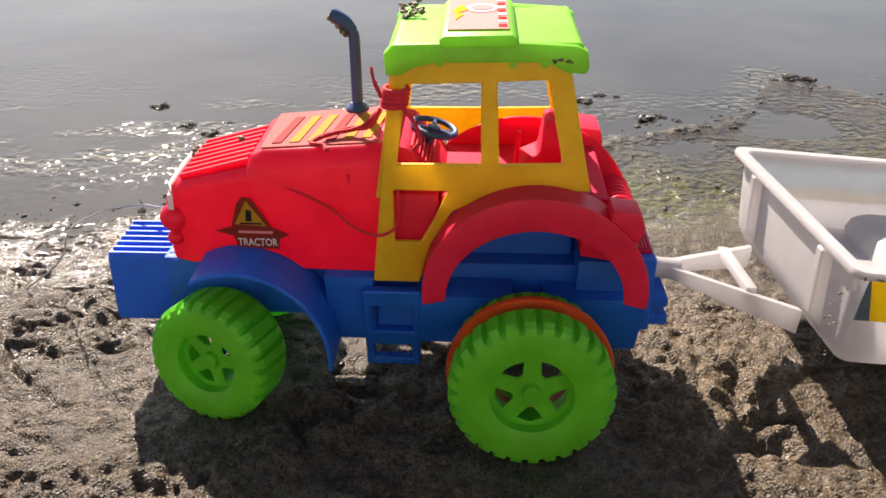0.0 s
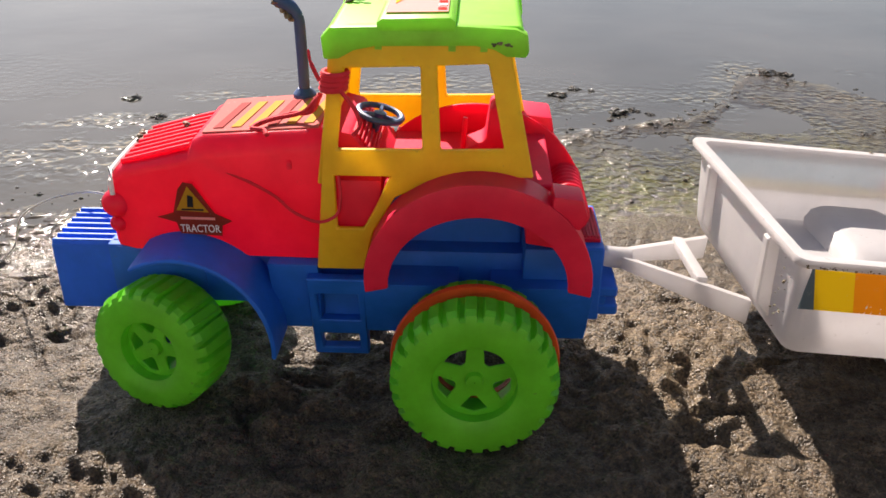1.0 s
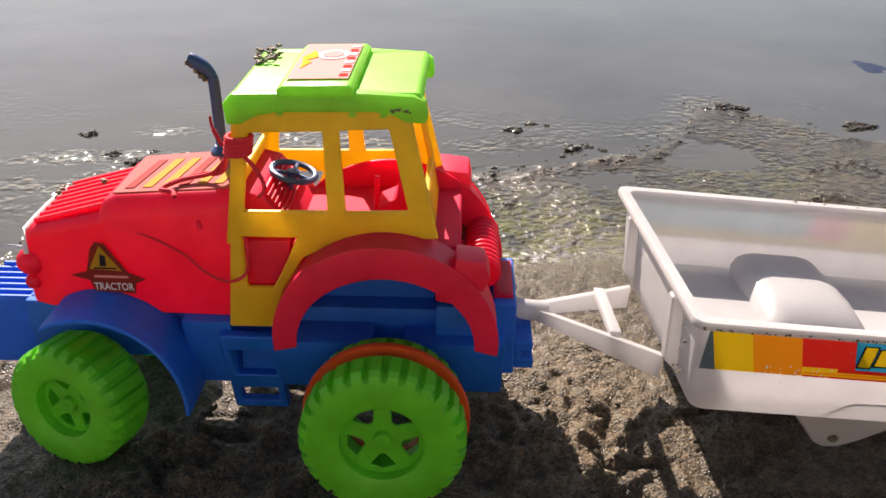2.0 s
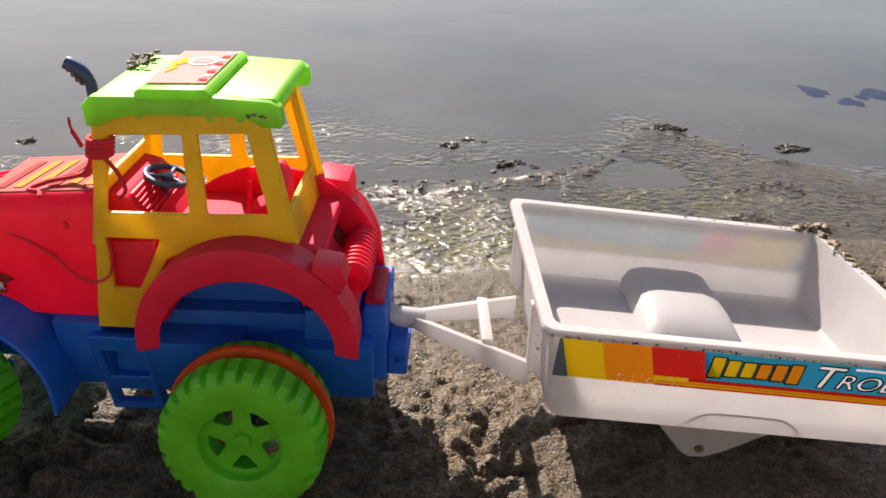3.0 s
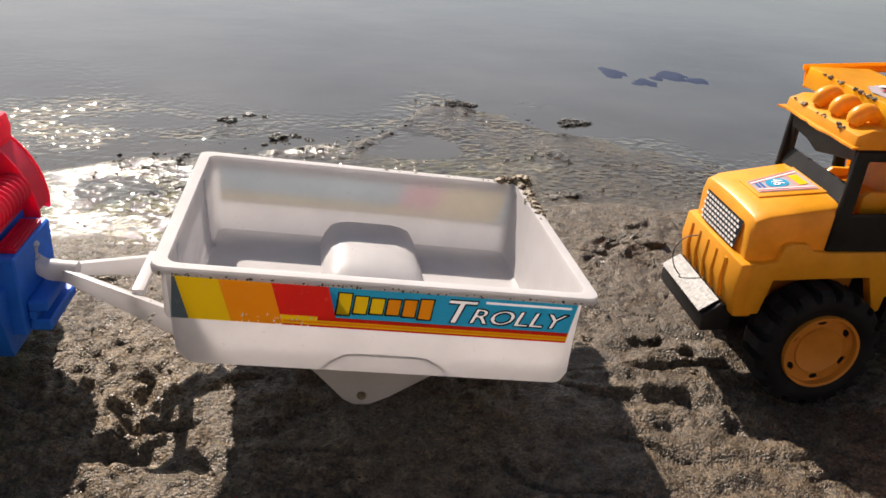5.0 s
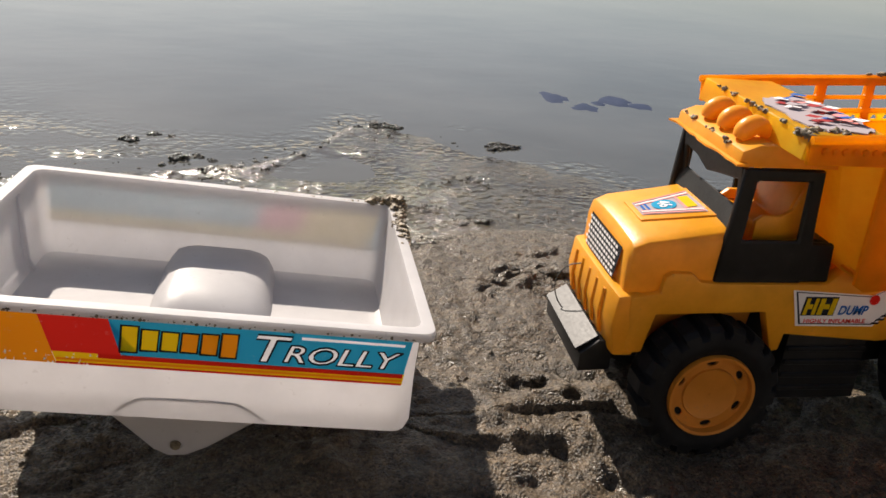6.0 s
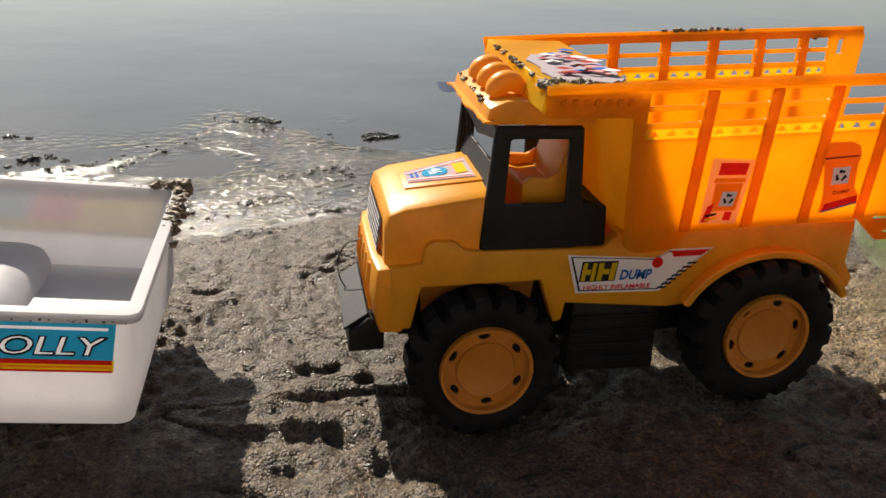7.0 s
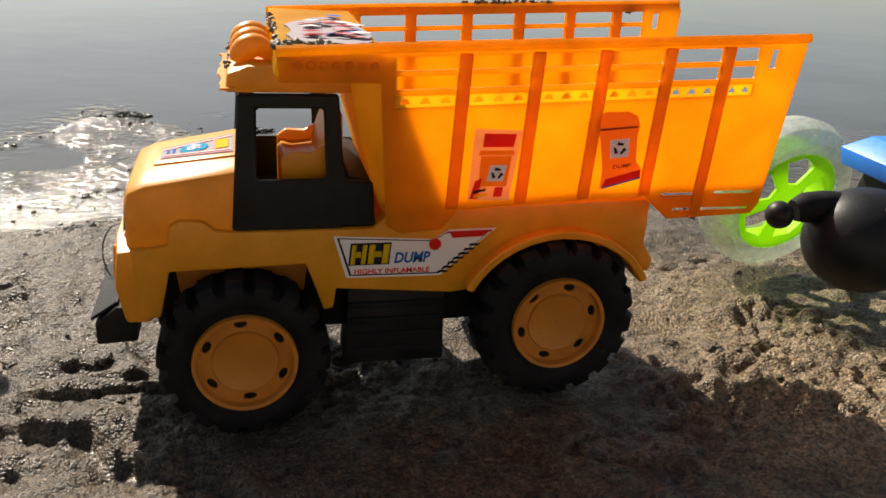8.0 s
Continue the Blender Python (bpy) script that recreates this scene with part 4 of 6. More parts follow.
# red cord knotted on the front post, trailing over the hood
cord = thing("red_cord", pose(-0.03, 0.475, 0.0), "red woven cord tied round the tractor cab post", "cord")
bm = bmesh.new()
for i in range(4):
    w = 0.2185 + 0.0030 * i
    lathe(bm, [(0.0072 + 0.0017 * math.cos(k), 0.0017 * math.sin(k)) for k in (math.pi * j / 3 for j in range(6))], (0.001 + 0.0005 * i, 0.003, w), 16, "z")
tube(bm, smooth_line([(-0.006, -0.004, 0.225), (-0.010, -0.005, 0.236), (-0.011, -0.004, 0.243)]), [0.0014] * 6 + [0.0009] * 6 + [0.0004], 6)
part("knot", bm, ROPE, cord, "wound red cord knot")
bm = bmesh.new()
tube(bm, smooth_line([(0.006, -0.005, 0.219), (0.013, -0.006, 0.210), (0.0165, -0.006, 0.199), (0.012, -0.006, 0.1925)]), 0.0013, 6)
part("loose_end", bm, ROPE, cord)
bm = bmesh.new()
tube(bm, smooth_line([(-0.008, 0.010, 0.2120), (-0.016, 0.022, 0.1970), (-0.030, 0.030, 0.1925), (-0.046, 0.024, 0.1898), (-0.052, 0.014, 0.1888), (-0.044, 0.010, 0.1892), (-0.041, 0.004, 0.1885)]), 0.0016, 6)
tube(bm, smooth_line([(-0.010, 0.014, 0.2090), (-0.022, 0.026, 0.1950), (-0.040, 0.026, 0.1908), (-0.050, 0.020, 0.1890)]), 0.0014, 6)
part("loop", bm, ROPE, cord)
bm = bmesh.new()
tube(bm, smooth_line([(-0.090, 0.0185, 0.1725), (-0.078, 0.0125, 0.1640), (-0.058, 0.0090, 0.1560), (-0.040, 0.0050, 0.1470), (-0.028, -0.0010, 0.1390), (-0.012, -0.0085, 0.1360), (0.000, -0.0105, 0.1420), (0.003, -0.0100, 0.1540), (0.0025, -0.010, 0.1680)]), 0.0010, 6)
part("thin_cord", bm, ROPE, cord)


# ---- white toy trolley: u along, v across (near side minus), w measured from its rim ----
TILT_T = pose(0, 0, 0, -3.4, 5.2, 0)
RIM = Vector((0.3725, 0.5290, 0.1180))
BASE_W = -0.114
trolley = thing("toy_trolley", Matrix.Translation(RIM) @ TILT_T @ pose(0, 0, BASE_W), "milky white plastic toy trolley without wheels on mud", "toy trailer")


def T(u, v, w):
    return (u, v, w - BASE_W)


def tub_ring(grow, w, tail=0.0):
    """Rounded rectangle of the tub; tail pushes out the rear end."""
    u0, u1, v = -0.1290 - grow, 0.1230 + grow * (1.0 if grow > 0 else 0.45) + tail, 0.1065 + grow
    r = 0.008
    out = []
    for cu, cv, a0 in ((u1 - r, v - r, 0), (u0 + r, v - r, 90), (u0 + r, -v + r, 180), (u1 - r, -v + r, 270)):
        for k in range(4):
            a = radians(a0 + 30 * k)
            out.append(T(cu + r * math.cos(a), cv + r * math.sin(a), w))
    return out


bm = bmesh.new()
loft(bm, [tub_ring(-0.0190, -0.0715, 0.0045), tub_ring(-0.0110, -0.0685, 0.0060), tub_ring(-0.0065, -0.0600, 0.0055), tub_ring(-0.0050, -0.0500, 0.0040), tub_ring(-0.0030, -0.0330, 0.0020), tub_ring(0.0, -0.0040), tub_ring(0.0, 0.0), tub_ring(0.0062, 0.0006), tub_ring(0.0066, -0.0030), tub_ring(0.0070, -0.0006),
          tub_ring(0.0062, 0.0018), tub_ring(-0.0012, 0.0016), tub_ring(-0.0022, -0.0060), tub_ring(-0.0050, -0.0330), tub_ring(-0.0075, -0.0480), tub_ring(-0.0110, -0.0560), tub_ring(-0.0190, -0.0580)])
tub = part("tub", bm, WHITE, trolley, "milky white open tub with flared rim", smooth=40)
# wheel arches bulging into the tub, with their brackets below
for s in (-1, 1):
    if s > 0:
        a = [(-0.036, -0.0590), (-0.033, -0.0535), (-0.028, -0.0465), (-0.022, -0.0440), (-0.014, -0.0425), (0.022, -0.0425), (0.030, -0.0440), (0.036, -0.0465), (0.041, -0.0535), (0.044, -0.0590)]
        wall = lambda w: float(np.interp(w, [-0.058, -0.056, -0.048, -0.033], [0.0880, 0.0960, 0.0992, 0.1018]))
        bm = bmesh.new()
        loft(bm, [[T(u, s * wall(w), w) for u, w in a], [T(u, 0.0680, w) for u, w in a], [T(u, 0.0300, w - 0.05 * (w + 0.059)) for u, w in a],
                  [T(0.004 + 0.98 * (u - 0.004), 0.0100, w - 0.30 * (w + 0.059)) for u, w in a], [T(0.004 + 0.94 * (u - 0.004), 0.0000, w - 0.75 * (w + 0.059)) for u, w in a]])
        part("wheel_arch", bm, WHITE, tub, "rounded white wheel arch inside the tub", 0.002, 2, 70)
    skin = lambda w: float(np.interp(w, [-0.0715, -0.0685, -0.052, -0.033], [0.0875, 0.0955, 0.101, 0.1035]))
    a = [(-0.036, -0.0710), (-0.031, -0.0620), (-0.024, -0.0560), (-0.014, -0.0535), (0.024, -0.0535), (0.034, -0.0560), (0.042, -0.0620), (0.048, -0.0710)]
    bm = bmesh.new()
    tube(bm, smooth_line([T(u, s * (skin(w) + 0.0002), w) for u, w in a], 4), 0.0009, 6)
    part("arch_ridge", bm, WHITE, tub, "low white arch moulded on the flank", smooth=60)
    bm = bmesh.new()
    plate(bm, [(-0.052, -0.064), (-0.030, -0.0875), (-0.012, -0.1080), (-0.004, -0.1125), (0.006, -0.1115), (0.018, -0.1040), (0.048, -0.078), (0.054, -0.064)], [ring2(0.000, -0.1030, 0.0032, 12)],
          lambda u, w, s=s: T(u - 0.004, s * (0.0800 + 0.28 * (w + 0.064)), w), (0, -s * 0.003, 0))
    br = part("axle_bracket", bm, WHITE, trolley, "white triangular axle bracket", 0.0012, 1)
    bm = bmesh.new()
    lathe(bm, [(0.0004, -0.003), (0.0030, -0.003), (0.0030, 0.004), (0.0004, 0.004)], T(-0.004, s * 0.0665, -0.1030), 12)
    part("axle_stub", bm, CLOD, br, "rusty brown axle stub")
bm = bmesh.new()
box(bm, -0.1080, 0.0960, -0.0840, 0.0840, -0.0755 - BASE_W, -0.0700 - BASE_W)
part("subframe", bm, WHITE, trolley, "", 0.0015, 1)
# upright ribs and edge posts on the nose
for v0, v1, d in ((-0.0710, -0.0620, 0.009), (0.0560, 0.0640, 0.008)):
    bm = bmesh.new()
    loft(bm, [[T(-0.1280 - d, v0, -0.004), T(-0.1280 - d, v1, -0.004), T(-0.126, v1, -0.004), T(-0.126, v0, -0.004)],
              [T(-0.1240 - d, v0, -0.0500), T(-0.1240 - d, v1, -0.0500), T(-0.120, v1, -0.0500), T(-0.120, v0, -0.0500)],
              [T(-0.1170, v0, -0.0640), T(-0.1170, v1, -0.0640), T(-0.112, v1, -0.0640), T(-0.112, v0, -0.0640)]])
    part("nose_rib", bm, WHITE, tub, "", 0.0012, 1)
# drawbar
tip = (-0.2140, -0.0060, -0.0560)
drawbar = None
for s, v in ((-1, -0.0500), (1, 0.0500)):
    bm = bmesh.new()
    a, b = Vector(T(*tip)) + Vector((0, s * 0.001, 0)), Vector(T(-0.1270, v, -0.0640))
    d = Vector((0, 0.0030, 0))
    loft(bm, [[a - d + Vector((0, 0, -0.004)), a + d + Vector((0, 0, -0.004)), a + d + Vector((0, 0, 0.004)), a - d + Vector((0, 0, 0.004))],
              [b - d + Vector((0, 0, -0.012)), b + d + Vector((0, 0, -0.012)), b + d + Vector((0, 0, 0.006)), b - d + Vector((0, 0, 0.006))]])
    drawbar = part("drawbar_arm", bm, WHITE, trolley, "white A-frame drawbar arm", 0.0012, 2)
a, b = Vector(T(-0.1560, -0.0330, -0.0560)), Vector(T(-0.1560, 0.0330, -0.0560))
d, e = Vector((0.004, 0, 0)), Vector((0, 0, 0.003))
bm = bmesh.new()
loft(bm, [[p - d - e, p + d - e, p + d + e, p - d + e] for p in (a, b)])
part("crossbar", bm, WHITE, trolley, "", 0.0012, 2)
bm = bmesh.new()
tube(bm, smooth_line([T(-0.200, -0.0060, -0.0560), T(-0.218, -0.006, -0.0555), T(-0.229, -0.006, -0.0500), T(-0.2300, -0.006, -0.0400), T(-0.2280, -0.006, -0.0350)], 4), [0.0075] * 5 + [0.0065] * 5 + [0.0050] * 6 + [0.003], 12)
part("tow_hook", bm, WHITE, trolley, "rounded white tow hook")

# long printed stickers on both flanks; the far one's colours hold the wall's light scatter
def cut_sheet(outer, holes, place, lift):
    """A thin printed shape with openings, which may be nested."""
    bm = bmesh.new()
    edges = []
    for loop in (outer, *holes):
        vs = [bm.verts.new(Vector(place(*p)) + Vector(lift)) for p in loop]
        edges += [bm.edges.new((p, q)) for p, q in zip(vs, vs[1:] + vs[:1])]
    bmesh.ops.triangle_fill(bm, use_beauty=True, use_dissolve=False, edges=edges)
    return bm


def letter_loops(text, u0, v0, width, height, shear, bold):
    """The outlines of a word in the built-in font as closed loops of (u, v)."""
    cu = bpy.data.curves.new("word", "FONT")
    cu.body, cu.size, cu.shear, cu.resolution_u, cu.offset = text, 1.0, shear, 3, bold
    tmp = bpy.data.objects.new("word", cu)
    scene.collection.objects.link(tmp)
    me = bpy.data.meshes.new_from_object(tmp.evaluated_get(bpy.context.evaluated_depsgraph_get()))
    bpy.data.objects.remove(tmp)
    bm = bmesh.new()
    bm.from_mesh(me)
    bpy.data.meshes.remove(me)
    bmesh.ops.remove_doubles(bm, verts=bm.verts, dist=1e-5)
    xs, ys = [v.co.x for v in bm.verts], [v.co.y for v in bm.verts]
    x0, y0, kx, ky = min(xs), min(ys), width / (max(xs) - min(xs)), height / (max(ys) - min(ys))
    rim = {}
    for e in bm.edges:
        if len(e.link_faces) == 1:
            for v in e.verts:
                rim.setdefault(v, []).append(e)
    loops, seen = [], set()
    for v in bm.verts:
        if v not in rim or v in seen:
            continue
        loop, last, at = [], None, v
        while at not in seen:
            seen.add(at)
            loop.append((u0 + (at.co.x - x0) * kx, v0 + (at.co.y - y0) * ky))
            e = next((e for e in rim[at] if e is not last), None)
            if e is None:
                break
            last, at = e, e.other_vert(at)
        if len(loop) > 2:
            loops.append(loop)
    bm.free()
    return loops


for s in (-1, 1):
    def on(u, w, s=s):
        return T(-s * u - (0.004 if s > 0 else 0.0), s * (0.1068 - 0.0030 * (-0.004 - w) / 0.029 + 0.0004), w)
    top, bot, mid = -0.0055, -0.0335, -0.0265
    slant = lambda u, w: u + 0.0060 - 0.0084 * (w - bot) / (top - bot)
    hues = (P_TORN, P_YELLOW, P_ORANGE, P_RED, P_CYAN) if s < 0 else (F_CYAN, F_YELLOW, F_YELLOW, F_RED, F_CYAN)
    bm = bmesh.new()
    flat_sheet(bm, [(slant(-0.0660, bot), bot), (0.1160, bot), (0.1165, mid), (slant(-0.0660, mid), mid)], on, (0, s * 0.0004, 0))
    decal = part("decal", bm, hues[1], tub, "striped yellow orange red and blue printed decal" if s < 0 else "striped decal, paled for light scattered in the tub wall", smooth=0)
    for u0, u1, m, low in ((-0.1265, -0.1200, hues[0], bot), (-0.1200, -0.0960, hues[1], bot), (-0.0960, -0.0660, hues[2], bot), (-0.0660, -0.0330, hues[3], mid)):
        bm = bmesh.new()
        left = lambda w: -0.1240 if u0 < -0.123 else slant(u0, w)
        flat_sheet(bm, [(left(low), low), (slant(u1, low), low), (slant(u1, top), top), (left(top), top)], on, (0, s * 0.0008, 0))
        part("stripe", bm, m, decal, smooth=0)
    blue = [(slant(-0.0330, mid), mid), (0.1160, mid), (0.1180, top), (slant(-0.0330, top), top)]
    if s > 0:
        part("stripe", cut_sheet(blue, [], on, (0, s * 0.0008, 0)), hues[4], decal, smooth=0)
        continue
    for w0, w1, u0, m in ((-0.0290, -0.0262, -0.040, P_RED), (-0.0312, -0.0298, -0.0600, P_ORANGE), (-0.0335, -0.0322, -0.0600, P_RED)):
        bm = bmesh.new()
        flat_sheet(bm, rect(u0, w0, 0.1155, w1), on, (0, s * 0.0011, 0))
        part("stripe", bm, m, decal, smooth=0)
    blocks = []
    for i, h in enumerate((0.0135, 0.0105, 0.0095, 0.0095, 0.0105, 0.0125)):
        u = -0.0290 + 0.0098 * i
        quad = lambda g, u=u, h=h: [(u - g, -0.0165 - h / 2 - g), (u + 0.0068 + g, -0.0165 - h / 2 - g), (u + 0.0076 + g, -0.0160 + h / 2 + g), (u + 0.0008 - g, -0.0160 + h / 2 + g)]
        blocks.append((quad, P_YELLOW if i < 3 else P_ORANGE))
    worn = random.Random(77)
    for k in range(26):
        u, w, h = worn.uniform(-0.088, -0.040), -0.0335 + 0.006 * worn.random() ** 2, worn.uniform(0.0006, 0.0026)
        bm = bmesh.new()
        flat_sheet(bm, [(u, w), (u + worn.uniform(0.0005, 0.0016), w + 0.2 * h), (u + worn.uniform(0.0002, 0.0010), w + h)], on, (0, -0.0013, 0))
        part("scratch", bm, P_WHITE, decal, smooth=0)
    words = letter_loops("ROLLY", 0.0515, -0.0240, 0.0625, 0.0110, 0.25, 0.022)
    words += letter_loops("T", 0.0370, -0.0245, 0.0185, 0.0165, 0.25, 0.018)
    line = [(0.0600, -0.0094), (0.1140, -0.0094), (0.1145, -0.0078), (0.0600, -0.0078)]
    part("stripe", cut_sheet(blue, [q(0.0010) for q, m in blocks] + words + [line], on, (0, -0.0008, 0)), P_CYAN, decal, "sky blue print with white lettering", smooth=0)
    for q, m in blocks:
        part("logo_block", cut_sheet(q(0.0008), [], on, (0, -0.0011, 0)), m, decal, smooth=0)
        bm = bmesh.new()
        tube(bm, [Vector(on(*p)) + Vector((0, -0.0012, 0)) for p in q(0.0008) + q(0.0008)[:1]], 0.0006, 6)
        part("logo_outline", bm, P_BLACK, decal, smooth=0)
    for loop in words:
        bm = bmesh.new()
        tube(bm, [Vector(on(*p)) + Vector((0, -0.0009, 0)) for p in loop + loop[:1]], 0.00055, 5)
        part("letter_outline", bm, P_BLACK, decal, smooth=0)

# ---- orange and black toy dump truck ----
TX, TY = 0.800, 0.527
truck = thing("toy_dump_truck", pose(TX, TY, 0.0), "orange and black plastic toy dump truck on wet mud", "toy truck")


def D(x, v, z):
    """x along the shore, v from the truck's middle, z up."""
    return (x - TX, v, z)


def dprism(bm, outline, v0, v1):
    return prism(bm, [(x - TX, z) for x, z in outline], v0, v1)


# lower body sides: front fender, running board and rear arch in one outline
SIDE = ([(0.6315, 0.106), (0.6330, 0.070), (0.6380, 0.0665), (0.6445, 0.0670), (0.6500, 0.0940), (0.7230, 0.0960), (0.7330, 0.0670), (0.7385, 0.0680), (0.7400, 0.0800), (0.8070, 0.0745)]
        + arc(0.872, 0.058, 0.0570, 0.0510, 160, 28, 12) + [(0.9330, 0.0830), (0.9345, 0.0900), (0.9270, 0.1010), (0.9270, 0.1300), (0.7700, 0.1260), (0.7600, 0.1160), (0.6860, 0.1160), (0.6750, 0.1170), (0.6690, 0.1225), (0.6560, 0.1230), (0.6515, 0.1200), (0.6500, 0.1090)])
for s in (-1, 1):
    bm = bmesh.new()
    plate(bm, SIDE, [], lambda x, z, s=s: D(x, s * 0.0500, z), (0, -s * 0.010, 0))
    part("side_panel", bm, AMBER, truck, "amber plastic flank with wheel arches", 0.0016, 2)
    bm = bmesh.new()
    a, b = arc(0.872, 0.058, 0.0620, 0.0560, 158, 24, 14), arc(0.872, 0.058, 0.0570, 0.0510, 158, 24, 14)
    dprism(bm, a + b[::-1], s * 0.0585, s * 0.040)
    part("rear_mudguard", bm, AMBER, truck, "", 0.001, 1)
bm = bmesh.new()
dprism(bm, [(0.650, 0.096), (0.926, 0.096), (0.926, 0.126), (0.650, 0.112)], -0.0400, 0.0400)
part("deck", bm, AMBER, truck, "", 0.001, 1)
bm = bmesh.new()
dprism(bm, [(0.640, 0.050), (0.735, 0.044), (0.820, 0.044), (0.930, 0.056), (0.930, 0.0958), (0.640, 0.0935)], -0.0260, 0.0260)
part("chassis", bm, BLACK, truck, "", 0.001, 1)


# hood
def nose_ring(x, hw, z0, zs, zc):
    half = [(hw, z0), (hw, 0.5 * (z0 + zs)), (hw * 0.985, zs - 0.003), (hw * 0.94, zs + 0.002), (hw * 0.80, zc - 0.001), (hw * 0.4, zc), (0.0, zc + 0.0004)]
    return [D(x, -v, z) for v, z in half] + [D(x, v, z) for v, z in half[-2::-1]]


bm = bmesh.new()
loft(bm, [nose_ring(*r) for r in ((0.6285, 0.0420, 0.094, 0.128, 0.133), (0.6310, 0.0445, 0.094, 0.134, 0.139), (0.6400, 0.0455, 0.094, 0.138, 0.143), (0.6900, 0.0460, 0.094, 0.146, 0.152), (0.6950, 0.0460, 0.094, 0.146, 0.152))])
hood = part("hood", bm, AMBER, truck, "rounded amber engine hood", 0.001, 2)
bm = bmesh.new()
loft(bm, [[D(x, v, z) for x, v, z in ring] for ring in (
    [(0.6260, -0.049, 0.064), (0.6240, -0.024, 0.064), (0.6240, 0.024, 0.064), (0.6260, 0.049, 0.064), (0.640, 0.049, 0.064), (0.640, -0.049, 0.064)],
    [(0.6220, -0.0500, 0.086), (0.6200, -0.024, 0.086), (0.6200, 0.024, 0.086), (0.6220, 0.0500, 0.086), (0.640, 0.0500, 0.086), (0.640, -0.0500, 0.086)],
    [(0.6240, -0.0490, 0.106), (0.6215, -0.026, 0.108), (0.6215, 0.026, 0.108), (0.6240, 0.0490, 0.106), (0.640, 0.0490, 0.108), (0.640, -0.0490, 0.108)])])
part("front_fascia", bm, AMBER, truck, "", 0.0025, 2)
for v in (-0.030, -0.015, 0.0, 0.015, 0.030):
    bm = bmesh.new()
    tube(bm, [D(0.6225, v, 0.072), D(0.6205, v, 0.086), D(0.6220, v, 0.103)], 0.0018, 6)
    part("fascia_rib", bm, AMBER, hood)
# grille with printed mesh
gr = lambda v, z: D(0.6268 + 0.10 * (z - 0.11), v, z)
bm = bmesh.new()
flat_sheet(bm, [(-0.028, 0.1085), (0.028, 0.1085), (0.031, 0.1315), (-0.031, 0.1315)], gr, (-0.0010, 0, 0))
grille = part("grille", bm, P_BLACK, hood, "grey mesh printed grille", smooth=0)
for i in range(6):
    for j in range(12):
        v, z = -0.0275 + 0.0048 * j + 0.0022 * (i % 2), 0.1100 + 0.0036 * i
        bm = bmesh.new()
        flat_sheet(bm, rect(v, z, v + 0.0034, z + 0.0020), gr, (-0.0016, 0, 0))
        part("mesh_dash", bm, P_WHITE, grille, smooth=0)
top = lambda x, v: D(x, v, 0.1435 + 0.17 * (x - 0.645))
bm = bmesh.new()
plate(bm, [(0.6430, -0.0165), (0.6890, -0.0250), (0.6890, 0.0250), (0.6430, 0.0165)], [], top, (0, 0, 0.0016))
part("hood_pad", bm, AMBER, hood, "", 0.0007, 2)
bm = bmesh.new()
flat_sheet(bm, [(0.6460, -0.0105), (0.6860, -0.0190), (0.6860, 0.0190), (0.6460, 0.0105)], top, (0, 0, 0.0020))
hs = part("hood_sticker", bm, P_GREY, hood, "scuffed grey pink sticker with round blue badge", smooth=0)
bm = bmesh.new()
flat_sheet(bm, ring2(0.6640, 0.0, 0.0080, 18), top, (0, 0, 0.0025))
part("badge", bm, P_CYAN, hs, smooth=0)
for k in (-1, 1):
    for v, m in ((0.0, P_PINK), (0.0030, P_WHITE), (0.0042, P_PINK)):
        bm = bmesh.new()
        flat_sheet(bm, [(0.6470, k * (0.0098 - v)), (0.6850, k * (0.0180 - v)), (0.6850, k * (0.0168 - v)), (0.6470, k * (0.0086 - v))], top, (0, 0, 0.0024))
        part("stripe", bm, m, hs, smooth=0)
bm = bmesh.new()
flat_sheet(bm, rect(0.6755, -0.009, 0.6830, 0.009), top, (0, 0, 0.0025))
part("logo_block", bm, P_YELLOW, hs, smooth=0)
for x, h in ((0.6490, 0.0040), (0.6520, 0.0055), (0.6745, 0.0100)):
    bm = bmesh.new()
    flat_sheet(bm, rect(x, -h, x + 0.0016, h), top, (0, 0, 0.0025))
    part("print_bar", bm, P_BLUE if h < 0.01 else P_PINK, hs, smooth=0)
lettering("46", 0.0085, lambda u, v: Vector(top(0.6600 + v, 0.0050 - u)), (0, 0, 0.0030), P_WHITE, hs, width=0.0100)
# front bumper tray
bm = bmesh.new()
dprism(bm, [(0.6080, 0.0470), (0.6300, 0.0480), (0.6300, 0.0680), (0.6200, 0.0700), (0.6080, 0.0600)], -0.0400, 0.0420)
bumper = part("bumper", bm, BLACK, truck, "black front bumper with shiny top", 0.0016, 2)
bm = bmesh.new()
dprism(bm, [(0.6060, 0.0606), (0.6210, 0.0705), (0.6200, 0.0720), (0.6052, 0.0622)], -0.0370, 0.0390)
part("bumper_tray", bm, BLACK, bumper, "glossy black bumper lip", 0.0006, 1)

# cab frame
for s in (-1, 1):
    bm = bmesh.new()
    plate(bm, [(0.6840, 0.1160), (0.6970, 0.1095), (0.7410, 0.1115), (0.7430, 0.1165), (0.7620, 0.1165), (0.7600, 0.1425), (0.7450, 0.1435), (0.7435, 0.1560), (0.7410, 0.1905), (0.6890, 0.1905)],
          [[(0.6975, 0.1440), (0.7345, 0.1440), (0.7330, 0.1830), (0.6985, 0.1830)]], lambda x, z, s=s: D(x, s * 0.0475, z), (0, -s * 0.0045, 0))
    part("cab_side", bm, BLACK, truck, "black cab door frame", 0.0012, 1)
lean = lambda v, z: D(0.6960 - 0.10 * (z - 0.15), v, z)
bm = bmesh.new()
